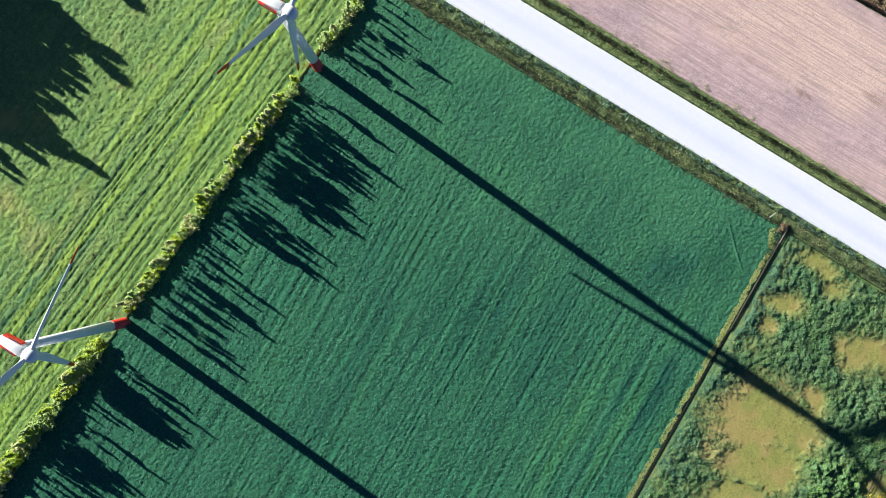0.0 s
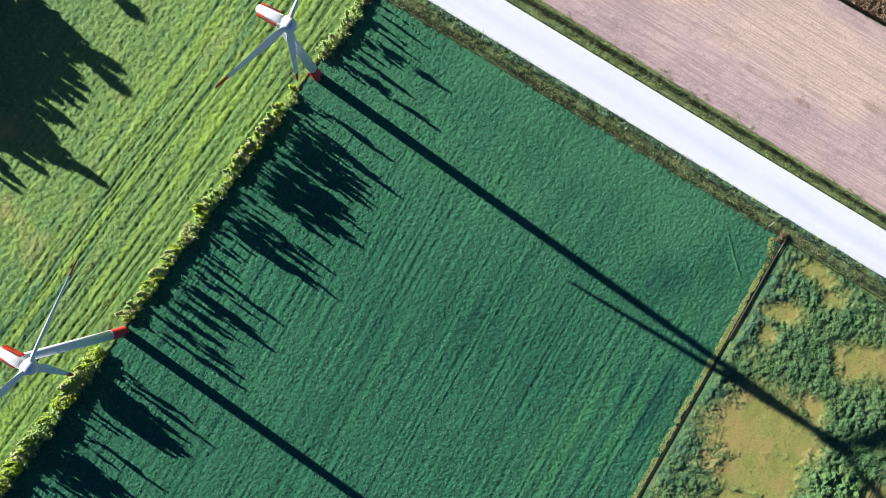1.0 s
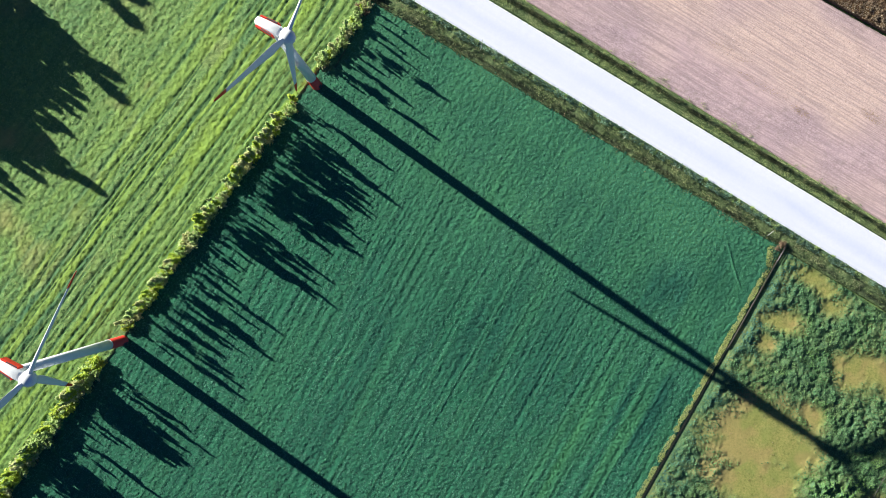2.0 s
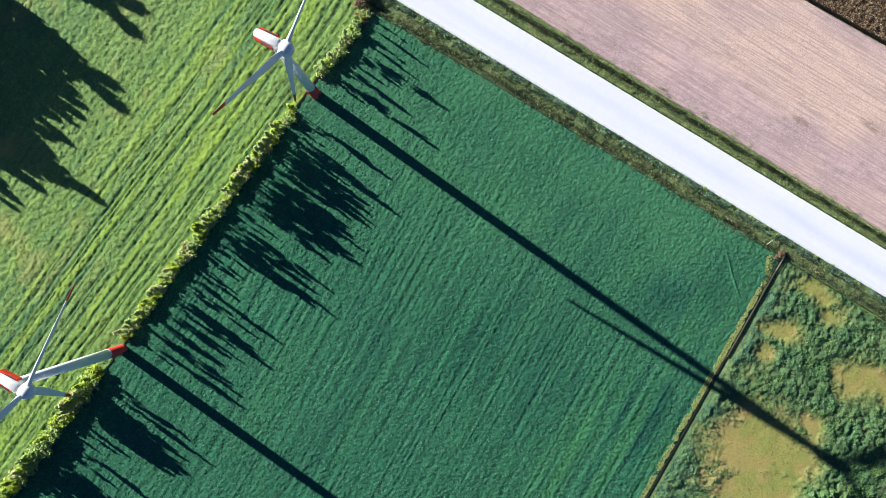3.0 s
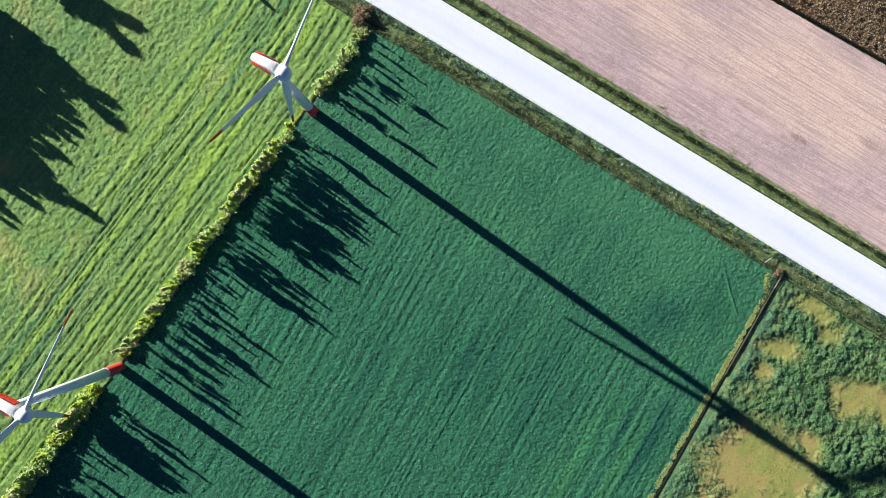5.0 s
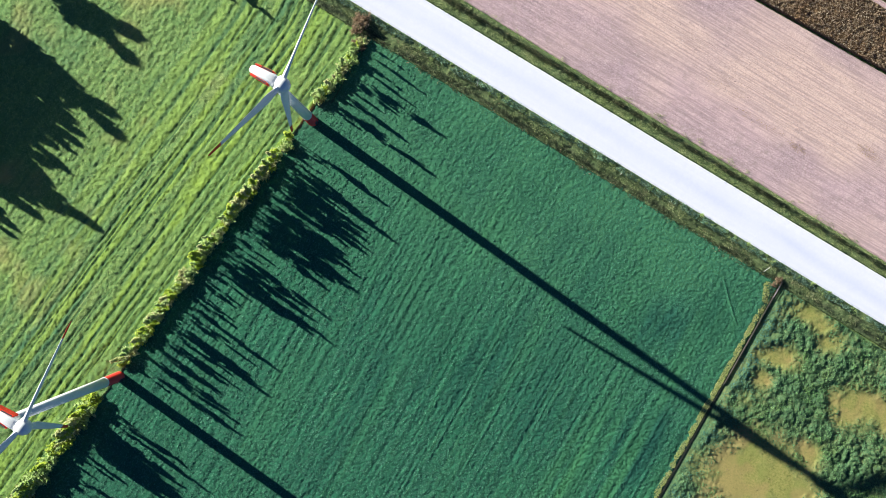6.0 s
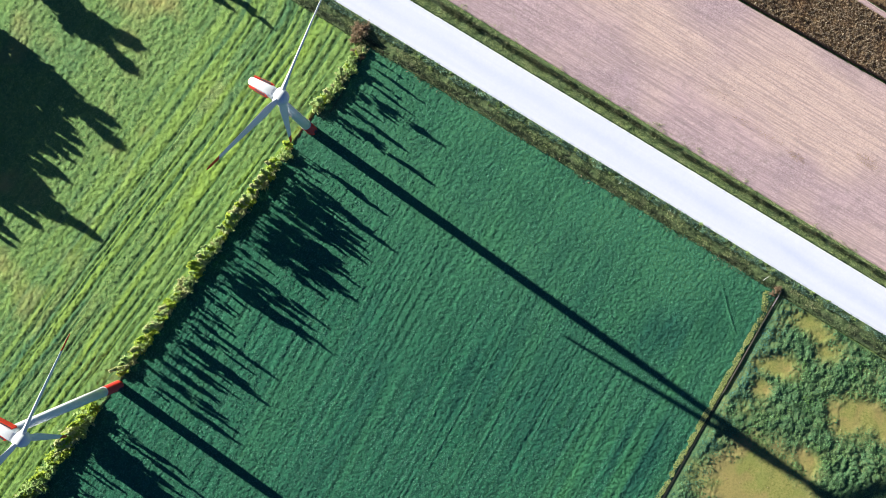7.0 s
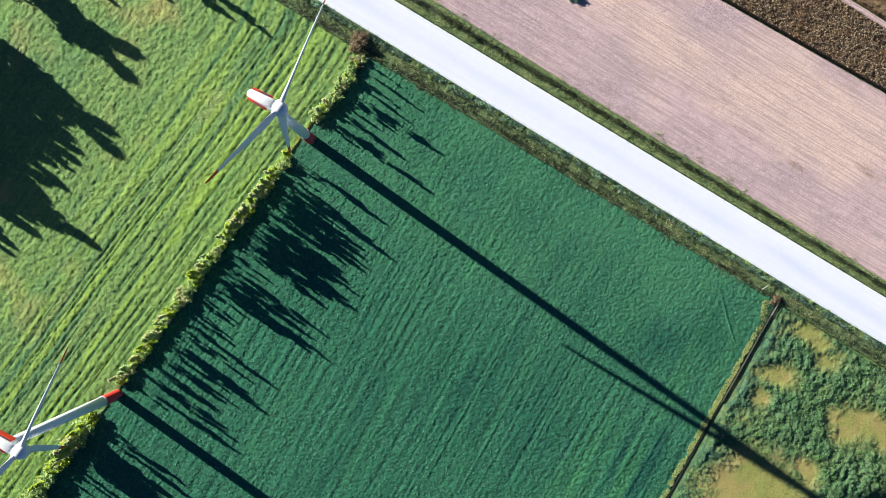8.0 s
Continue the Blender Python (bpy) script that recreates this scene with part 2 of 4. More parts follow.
LEAF_CROP = leaf_material("crop_leaf", [(0.020, 0.070, 0.055), (0.040, 0.136, 0.098), (0.054, 0.175, 0.125), (0.17, 0.40, 0.30)], 0.5,
                          [(1.0, (16, 0.9), 60.5, (0.0335, 0.125, 0.092), 0.48, 0.66, 0.45), (1.0, (22, 0.8), 60.5, (0.105, 0.285, 0.137), 0.52, 0.64, 0.55),
                           (1.6, None, 0, (0.022, 0.085, 0.066), 0.5, 0.6, 0.55), (1.9, None, 0, (0.16, 0.39, 0.27), 0.52, 0.62, 0.7)], 0.5, [*CROP_COVERS, ("paler", (0.10, 0.29, 0.19))])
LEAF_GRASS = leaf_material("cut_grass", [(0.070, 0.155, 0.062), (0.145, 0.26, 0.092), (0.195, 0.31, 0.115), (0.36, 0.45, 0.19)], 0.6,
                           [(1.0, None, 0, (0.05, 0.14, 0.06), 0.5, 0.62, 0.5), (1.2, None, 0, (0.50, 0.60, 0.22), 0.53, 0.64, 0.6)], 0.45, MEADOW_COVERS)
LEAF_VERGE = leaf_material("verge_leaf", [(0.23, 0.31, 0.12), (0.31, 0.40, 0.15), (0.40, 0.46, 0.19), (0.54, 0.57, 0.28)], 0.6, [(0.3, None, 0, (0.085, 0.15, 0.068), 0.5, 0.66, 0.7), (0.17, None, 0, (0.58, 0.60, 0.34), 0.5, 0.66, 0.6), (1.0, (9, 0.7), -31, (0.085, 0.13, 0.055), 0.5, 0.62, 0.6)])
LEAF_DRY = leaf_material("dry_grass_blade", [(0.12, 0.11, 0.0448), (0.22, 0.20, 0.0768), (0.20, 0.14, 0.0768), (0.36, 0.30, 0.1792)])
LEAF_TAN = leaf_material("tan_weed", [(0.26, 0.18, 0.1152), (0.40, 0.28, 0.192), (0.50, 0.38, 0.2816)])
LEAF_HUSK = leaf_material("husk_leaf", [(0.075, 0.052, 0.042), (0.17, 0.12, 0.085), (0.30, 0.205, 0.125), (0.46, 0.38, 0.30)], 0.6, [(0.12, None, 0, (0.30, 0.16, 0.07), 0.5, 0.7, 0.5)], 0.3)
LEAF_CLOD = leaf_material("clod", [(0.17, 0.125, 0.14), (0.27, 0.20, 0.22), (0.40, 0.31, 0.33), (0.66, 0.54, 0.56)], 0.9, (), 0.0)
LEAF_GREY = leaf_material("grey_green_weed", [(0.0822, 0.147, 0.1032), (0.111, 0.204, 0.1357), (0.171, 0.274, 0.1882), (0.339, 0.451, 0.3802)], 0.6, [(0.3, None, 0, (0.0443, 0.098, 0.07168), 0.48, 0.62, 0.7), (0.22, None, 0, (0.329, 0.532, 0.3584), 0.5, 0.66, 0.7), (1.0, (5, 0.7), -31, (0.0253, 0.0629, 0.05018), 0.5, 0.6, 0.8)])
LEAF_OLIVE = leaf_material("olive_verge_leaf", [(0.085, 0.14, 0.062), (0.165, 0.24, 0.092), (0.28, 0.345, 0.135), (0.47, 0.50, 0.26)], 0.6, [(0.45, None, 0, (0.035, 0.06, 0.038), 0.47, 0.58, 0.9), (0.2, None, 0, (0.46, 0.46, 0.27), 0.5, 0.66, 0.6), (1.0, (9, 0.8), -31, (0.03, 0.045, 0.032), 0.5, 0.6, 0.75)])
LEAF_DARK = leaf_material("dark_weed", [(0.028, 0.048, 0.025), (0.055, 0.085, 0.038), (0.10, 0.125, 0.058), (0.21, 0.19, 0.10)], 0.6, [(0.25, None, 0, (0.20, 0.25, 0.10), 0.54, 0.68, 0.6), (1.0, (9, 0.8), -31, (0.018, 0.03, 0.018), 0.48, 0.6, 0.85)])
LEAF_DITCH = leaf_material("ditch_weed", [(0.030, 0.050, 0.026), (0.052, 0.085, 0.042), (0.095, 0.13, 0.062), (0.25, 0.28, 0.14)], 0.6, [(1.0, (9, 0.9), -31, (0.017, 0.026, 0.017), 0.48, 0.58, 0.8), (0.35, None, 0, (0.13, 0.10, 0.06), 0.56, 0.68, 0.35)])
LEAF_STRAW = leaf_material("straw_grass", [(0.32, 0.41, 0.12), (0.50, 0.56, 0.19), (0.67, 0.68, 0.36)], 0.6, (), 0.55)
BARK = plain_material("bark", (0.10, 0.075, 0.064), 0.9, dirt=(0.05, 0.045, 0.0384), amount=0.6, scale=3, bump=0.02)
WHITE = plain_material("white_turbine_paint", (0.80, 0.81, 0.86), 0.4, amount=0.12)
RED = plain_material("red_turbine_paint", (0.62, 0.035, 0.01536), 0.45, dirt=(0.35, 0.03, 0.0256), amount=0.3)
DARK = plain_material("dark_grille", (0.03, 0.03, 0.0448), 0.6, amount=0.1)
CONCRETE = plain_material("concrete", (0.2, 0.19, 0.2176), 0.9, dirt=(0.25, 0.23, 0.256), amount=0.5, scale=1.5, bump=0.01)
TIMBER = plain_material("weathered_timber", (0.05, 0.045, 0.044), 0.85, dirt=(0.06, 0.055, 0.0576), amount=0.5, scale=2, bump=0.01)
SLAB = plain_material("weathered_slab", (0.14, 0.15, 0.128), 0.9, dirt=(0.07, 0.08, 0.0512), amount=0.6, scale=1.5, bump=0.01)
PALE_TIMBER = plain_material("bleached_timber", (0.13, 0.12, 0.1408), 0.85, dirt=(0.14, 0.12, 0.1152), amount=0.5, scale=2, bump=0.01)
STEEL = plain_material("galvanised_steel", (0.45, 0.46, 0.47), 0.6, 0.1, amount=0.2)

# ---- ground and fields ----
far = bpy.data.meshes.new("ground")
bm = bmesh.new()
bmesh.ops.create_grid(bm, x_segments=40, y_segments=40, size=2400)
bm.to_mesh(far)
bm.free()
far.materials.append(GROUND)
ground = tagged(new("ground", far), "open farmland with patches of grass and soil", "ground", kind="structure")
ground.location.z = -0.06

HEDGE_WAY = (295, 395)
FENCE_WAY = (270, 477)
ROAD_WAY = (0.857, -0.518)


def hedge_u(v):
    """Where the hedge line crosses a row of the plan."""
    return 545 - (v - 150) * 0.747


def fence_u(v):
    return 1390 - (v - 405) * 0.566


def from_hedge(x, y):
    """Metres west of the hedge line."""
    u, v = x / CELL + 784, 441 - y / CELL
    return (hedge_u(v) - u) * 0.80 * CELL


def meadow_lanes(x, y):
    """Along the hedge, across it with the mowing's sway, and the distance from the hedge."""
    d = from_hedge(x, y)
    p, q = along(x, y, HEDGE_WAY)
    c = at(560, 60)
    rise = np.clip((p - along(c.x, c.y, HEDGE_WAY)[0]) / 22, 0, 1.6)
    return p, q - 5.0 * rise ** 2 * np.clip(d / 30, 0, 1) + 1.2 * vnoise(p, q * 2, 26, 3) + 0.35 * vnoise(p, q, 7, 4), d


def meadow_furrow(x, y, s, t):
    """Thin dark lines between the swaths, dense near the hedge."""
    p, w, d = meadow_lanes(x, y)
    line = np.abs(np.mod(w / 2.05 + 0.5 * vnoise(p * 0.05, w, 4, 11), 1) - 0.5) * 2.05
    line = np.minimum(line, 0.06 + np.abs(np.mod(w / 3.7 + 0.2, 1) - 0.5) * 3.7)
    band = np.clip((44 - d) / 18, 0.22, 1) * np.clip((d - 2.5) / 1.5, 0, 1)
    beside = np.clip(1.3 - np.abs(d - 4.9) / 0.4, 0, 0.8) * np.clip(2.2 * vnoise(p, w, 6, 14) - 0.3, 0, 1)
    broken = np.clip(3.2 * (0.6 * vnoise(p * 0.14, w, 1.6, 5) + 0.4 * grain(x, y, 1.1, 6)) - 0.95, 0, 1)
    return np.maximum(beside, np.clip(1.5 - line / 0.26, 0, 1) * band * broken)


def meadow_lime(x, y, s, t):
    """Yellow-green swaths, with a sunlit brightness put into their colour."""
    p, w, d = meadow_lanes(x, y)
    lane = np.clip(4.2 * (vnoise(p * 0.02, w, 1.5, 12) * 0.7 + vnoise(p * 0.05, w, 0.7, 13) * 0.3 - 0.45), 0, 1)
    return np.maximum(lane, np.clip(0.75 - np.abs(d - 9) / 9, 0, 0.3)) * np.clip((46 - d) / 26, 0.10, 1) * (0.55 + 0.45 * vnoise(x, y, 1.1, 15))


def meadow_deep(x, y, s, t):
    """Lush darker green swaths."""
    p, w, d = meadow_lanes(x, y)
    lane = np.clip(4.0 * (vnoise(p * 0.025 + 40, w, 1.8, 16) - 0.55), 0, 1) * np.clip((44 - d) / 20, 0.25, 1) * np.clip((d - 8) / 9, 0.15, 1)
    return np.clip(lane + 1.2 * np.clip(vnoise(x, y, 9, 17) - 0.62, 0, 1), 0, 1) * (0.5 + 0.5 * vnoise(x, y, 0.9, 18))


def meadow_olive(x, y, s, t):
    """Dry olive and straw patches away from the hedge."""
    d = from_hedge(x, y)
    spot = 0.6 * vnoise(x, y, 11, 19) + 0.4 * vnoise(x, y, 4.5, 26)
    return np.clip(3.2 * (spot - 0.50), 0, 1) * np.clip((d - 14) / 26, 0.05, 1) * (0.55 + 0.45 * vnoise(x, y, 1.3, 38))


def meadow_height(x, y, s, t):
    p, w, d = meadow_lanes(x, y)
    swath = 0.12 * (1 - meadow_furrow(x, y, s, t)) * np.clip((40 - d) / 12, 0.3, 1)
    rows = 0.06 * vnoise(p * 0.12, w, 0.5, 6) + 0.05 * vnoise(p * 0.25, w, 1.1, 7)
    return 0.02 + swath + rows + 0.32 * grain(p * 0.8, w, 0.72, 8) + 0.07 * grain(x, y, 1.6, 9)


def crop_track(x, y, s, t):
    u, v = x / CELL + 784, 441 - y / CELL
    bend = 1283 + (v - 365) * 0.27 - 9 * np.sin((v - 365) / 125 * math.pi) * 0.3
    arc = np.clip(1.4 - np.abs(u - bend) / 2.2, 0, 1) * np.clip((v - 360) / 12, 0, 1) * np.clip((498 - v) / 20, 0, 1)
    p, q = along(x, y, ROAD_WAY)
    near = at(1000, 176)
    d = along(near.x, near.y, ROAD_WAY)[1] - q
    return np.maximum(0.9 * arc, np.clip(0.75 * (1 - (d - 8) / 48), 0, 0.75) * (0.5 + vnoise(x, y, 12, 29)))


def crop_lines(x, y):
    """How plainly the rows show: faint near the road, plain towards the south."""
    p, q = along(x, y, ROAD_WAY)
    near = at(1000, 176)
    d = -(q - along(near.x, near.y, ROAD_WAY)[1])
    return np.clip((d - 12) / 45, 0.0, 1) * (0.5 + 0.8 * vnoise(x, y, 22, 28))


def crop_height(x, y, s, t):
    p, q = along(x, y, FENCE_WAY)
    bend = q + 0.8 * vnoise(p, q, 30, 20)
    ridge = np.clip(1 - 2.6 * np.abs(vnoise(p * 0.035, bend, 1.1, 21) - 0.55), 0, 1)
    rows = (0.02 + 0.075 * crop_lines(x, y)) * ridge + 0.03 * vnoise(p * 0.06, bend, 0.7, 27)
    tufts = 0.20 * grain(p * 0.85, q, 0.52, 22) + 0.03 * grain(x, y, 1.2, 23)
    return 0.03 + rows + tufts + 0.07 * grain(x, y, 9, 25) + 0.14 * np.clip(2 * crop_track(x, y, s, t) - 0.9, 0, 1)


def crop_fresh(x, y, s, t):
    """Lighter, yellower green along some rows towards the south-east."""
    p, q = along(x, y, FENCE_WAY)
    spot = np.maximum(blob(x, y, 1080, 800, 130, 190, -28), np.maximum(0.6 * blob(x, y, 1240, 560, 60, 150, -28), 0.5 * blob(x, y, 900, 330, 300, 60, -30)))
    return np.clip(spot * (1.9 * vnoise(p * 0.04, q, 1.9, 75) - 0.35) + 0.9 * (vnoise(p * 0.15, q, 6, 76) - 0.62), 0, 1)


def crop_dull(x, y, s, t):
    """Darker blue-green streaks along the rows."""
    p, q = along(x, y, FENCE_WAY)
    spot = np.maximum(blob(x, y, 1135, 690, 42, 100, -28), np.maximum(0.8 * blob(x, y, 1235, 480, 120, 60, 10), 0.3 * blob(x, y, 820, 560, 260, 120, -20)))
    return np.clip(1.3 * spot * (2.0 * vnoise(p * 0.04, q, 1.6, 77) - 0.2) + 0.8 * (vnoise(p * 0.12, q, 5, 78) - 0.6), 0, 0.9)


def dry_spots(x, y, s=None, t=None):
    d = blob(x, y, 1340, 745, 95, 80, 0)
    for u, v, ru, rv, turn in ((1395, 762, 66, 40, -30), (1325, 815, 74, 66, 0), (1372, 832, 52, 60, 0), (1300, 880, 66, 44, 0), (1440, 708, 34, 20, -45), (1530, 625, 62, 38, 0),
                               (1490, 612, 26, 24, 0), (1450, 468, 56, 22, -36), (1480, 510, 30, 26, 0), (1388, 538, 46, 22, -20), (1358, 575, 24, 18, 0), (1600, 640, 60, 40, 0), (1560, 880, 30, 60, 30)):
        d = np.maximum(d, (0.78 if ru < 50 else 1.0) * blob(x, y, u, v, ru, rv, turn))
    return np.clip(1.2 * d + 0.9 * (grain(x, y, 4.5, 30) - 0.5) + 0.5 * (grain(x, y, 1.4, 31) - 0.5), 0, 1)


def weed_stand(x, y):
    """A denser, taller stand of weeds in the scrub's corner."""
    return np.maximum(blob(x, y, 1475, 850, 56, 62, 20), 0.7 * blob(x, y, 1540, 730, 50, 40, 0))


def weed_fresh(x, y, s, t):
    """Bright yellow-green weeds."""
    return np.clip(0.9 * blob(x, y, 1480, 855, 62, 66, 20) + 2.2 * (grain(x, y, 7, 80) - 0.52), 0, 0.9) * (0.35 + 0.65 * grain(x, y, 1.1, 81))


def weed_teal(x, y, s, t):
    """Blue-green weeds beside the fence and the road's corner."""
    u, v = x / CELL + 784, 441 - y / CELL
    return np.clip(1.2 - (u - fence_u(v)) / 70, 0, 0.95) * np.clip(3 * grain(x, y, 2.6, 82) - 0.6, 0, 1)


WEED_MASKS = [("fresh", weed_fresh), ("teal", weed_teal)]


def dry_rust(x, y, s, t):
    """Orange-brown tufts in the dry patches."""
    spot = np.maximum(blob(x, y, 1300, 690, 44, 60, 0), np.maximum(blob(x, y, 1440, 708, 44, 30, -45), 0.8 * blob(x, y, 1270, 800, 40, 80, 0)))
    return np.clip(dry_spots(x, y) * (0.9 * spot + 2.4 * (grain(x, y, 4.5, 83) - 0.55)), 0, 0.4)


def dry_moss(x, y, s, t):
    """Low green growth in the dry patches."""
    return np.clip(dry_spots(x, y) * (0.55 * blob(x, y, 1385, 800, 60, 90, 20) + 2.6 * (grain(x, y, 5.5, 84) - 0.54)), 0, 0.6)


def scrub_height(x, y, s, t):
    u, v = x / CELL + 784, 441 - y / CELL
    d = np.maximum(dry_spots(x, y), np.clip(1.2 - (u - fence_u(v)) / 20, 0, 0.85))
    weeds = 0.75 * grain(x, y, 1.6, 32) + 0.35 * grain(x, y, 0.7, 33) + 0.25 * vnoise(x, y, 3.1, 34) - 0.25
    weeds = weeds * (1 + 1.1 * weed_stand(x, y))
    return 0.03 + np.clip(weeds, 0, 2) * np.clip(1 - 1.1 * d, 0.05, 1) + 0.05 * vnoise(x, y, 2.2, 35) + 0.02 * vnoise(x, y, 0.5, 36)


def soil_height(x, y, s, t):
    p, q = along(x, y, ROAD_WAY)
    bend = q + 0.5 * vnoise(p, q, 17, 47)
    return 0.03 + 0.08 * vnoise(p * 0.05, bend, 0.75, 40) + 0.09 * grain(p * 0.4, bend, 0.6, 41) + 0.05 * vnoise(p * 0.03, bend, 1.9, 42)


def soil_pale(x, y, s, t):
    """Drier, paler soil in the middle of the field."""
    d = np.maximum(blob(x, y, 1430, 70, 260, 95, -30), 0.8 * blob(x, y, 1190, -60, 200, 60, -30))
    return np.clip(1.25 * d + 0.8 * (vnoise(x, y, 9, 46) - 0.5), 0, 0.95)


def stubble_height(x, y, s, t):
    return 0.85 + 0.3 * vnoise(x, y, 0.5, 43) + 0.2 * vnoise(x, y, 1.5, 44) + 0.08 * vnoise(x, y, 0.3, 45)


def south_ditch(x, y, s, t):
    """A darker, patchy strip on the crop's side and a trodden line in the middle of the verge."""
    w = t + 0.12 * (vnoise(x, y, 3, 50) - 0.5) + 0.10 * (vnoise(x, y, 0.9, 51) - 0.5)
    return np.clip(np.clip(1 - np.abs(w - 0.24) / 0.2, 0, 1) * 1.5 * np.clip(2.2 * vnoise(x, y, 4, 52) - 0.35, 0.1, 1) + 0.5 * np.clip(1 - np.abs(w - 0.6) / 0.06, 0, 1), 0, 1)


def verge_height(x, y, s, t):
    w = t + 0.1 * (vnoise(x, y, 3, 50) - 0.5)
    bank = 0.35 * np.clip(1 - np.abs(w - 0.66) / 0.3, 0, 1) - 0.10 * np.clip(1 - np.abs(w - 0.22) / 0.2, 0, 1)
    return 0.12 + bank + 0.30 * grain(x, y, 0.9, 53) + 0.15 * vnoise(x, y, 2.5, 54)


def north_ditch(x, y, s, t):
    w = t + 0.15 * (vnoise(x, y, 2.5, 60) - 0.5)
    return np.clip(np.clip(1 - np.abs(w - 0.6) / 0.2, 0, 1) * 1.9 * np.clip(1.6 * vnoise(x, y, 3, 61), 0.3, 1), 0, 1)


def edge_line(u, at_start, slope):
    return at_start + (u - 797.5) * slope


def strip(lo, hi, u0, u1):
    """Corners of a strip along the road between two lines (start, slope)."""
    return ((u0, edge_line(u0, *lo)), (u1, edge_line(u1, *lo)), (u1, edge_line(u1, *hi)), (u0, edge_line(u0, *hi)))


CROP_EDGE, ROAD_SOUTH, ROAD_NORTH, SOIL_EDGE = (53, 0.604), (8.5, 0.608), (-75, 0.605), (-113, 0.618)

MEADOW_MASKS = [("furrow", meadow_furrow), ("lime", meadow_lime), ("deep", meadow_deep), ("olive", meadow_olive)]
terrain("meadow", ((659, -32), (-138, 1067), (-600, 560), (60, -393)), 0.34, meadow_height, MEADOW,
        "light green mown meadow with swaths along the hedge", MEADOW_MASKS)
def crop_paler(x, y, s, t):
    """Lighter leaves along the wheel track, and here and there towards the road."""
    track = crop_track(x, y, s, t)
    return np.clip(track * (1.5 * grain(x, y, 1.1, 85) - 0.25) + np.clip(4 * (track - 0.66), 0, 0.8), 0, 1)


CROP_MASKS = [("track", crop_track), ("paler", crop_paler), ("fresh", crop_fresh), ("dull", crop_dull)]
terrain("crop_field", ((657, -33), (1389, 408), (1047, 1012), (-112, 1012)), 0.335, crop_height, CROP,
        "dense dark green crop field in fine rows", CROP_MASKS)
terrain("scrub_meadow", ((1391, 410), (1050, 1012), (1760, 1010), (1760, 640)), 0.33, scrub_height, SCRUB,
        "rough weeds with dry tan grass patches", [("dry", dry_spots), ("moss", dry_moss), ("rust", dry_rust)])
terrain("south_verge", strip(CROP_EDGE, ROAD_SOUTH, 300, 1800), 0.22, verge_height, VERGE, "overgrown road verge with a dark ditch", [("ditch", south_ditch)])
terrain("north_verge", strip(ROAD_NORTH, SOIL_EDGE, 480, 1800), 0.22, verge_height, VERGE, "narrow green and yellow road verge", [("ditch", north_ditch)])
terrain("ploughed_field", ((640, -212), (1800, 507), (1800, 162), (1008, -287)), 0.36, soil_height, PLOUGHED, "bare pinkish ploughed soil with fine furrows", [("pale", soil_pale)])
terrain("stubble_field", ((1012, -287), (1800, 158), (1800, 64), (1222, -297)), 0.35, stubble_height, STUBBLE, "standing dry brown and orange crop")
terrain("field_track", ((1228, -296), (1800, 62), (1800, 48), (1250, -296)), 0.4, soil_height, PLOUGHED, "bare tan strip between two stubble fields")
terrain("far_stubble_field", ((1252, -296), (1800, 47), (1800, -200), (1500, -296)), 0.4, stubble_height, STUBBLE, "standing dark brown dry crop")


def road_height(x, y, s, t):
    return 0.10 + 0.10 * (1 - (2 * t - 1) ** 2) - 0.03 * np.exp(-((np.abs(t - 0.5) - 0.2) / 0.06) ** 2) + 0.012 * vnoise(x, y, 0.8, 70)


def road_lane(x, y, s, t):
    w = t + 0.10 * (vnoise(x, y, 14, 71) - 0.5)
    return 0.85 * np.exp(-((w - 0.50) / 0.16) ** 2) * (0.35 + 0.65 * vnoise(s * 210, t * 12, 9, 72)) + 0.3 * np.exp(-((w - 0.16) / 0.05) ** 2) * vnoise(s * 210, t * 12, 6, 73)


road = terrain("road", strip(ROAD_SOUTH, ROAD_NORTH, 250, 1850), 0.4, road_height, ROAD, "wide pale gravel country road with wheel lanes", [("lane", road_lane)])


# ---- plants ----
def leaf_faces(points, sizes, rng, droop=0.5):
    """Small folded leaves of two triangles each at the points given."""
    verts, faces = [], []
    for p, size in zip(points, sizes):
        d = rng.normal(size=3)
        d[2] *= droop
        d /= np.linalg.norm(d) + 1e-6
        e = np.cross(d, rng.normal(size=3))
        e /= np.linalg.norm(e) + 1e-6
        k = len(verts)
        verts += [p - d * size * 0.6, p + e * size * 0.42, p + d * size * 0.6, p - e * size * 0.42 + np.array((0, 0, 0.1 * size))]
        faces += [(k, k + 1, k + 2), (k, k + 2, k + 3)]
    return verts, faces


def stem(verts, faces, a, b, ra, rb, sides=6):
    """A tapered limb from a to b, added to the lists."""
    a, b = Vector(a), Vector(b)
    q = (b - a).to_track_quat("Z", "Y")
    k = len(verts)
    for c, r in ((a, ra), (b, rb)):
        for i in range(sides):
            w = 2 * math.pi * i / sides
            verts.append(tuple(c + q @ Vector((r * math.cos(w), r * math.sin(w), 0))))
    for i in range(sides):
        j = (i + 1) % sides
        faces.append((k + i, k + j, k + sides + j, k + sides + i))
    faces.append(tuple(range(k + sides, k + 2 * sides)))


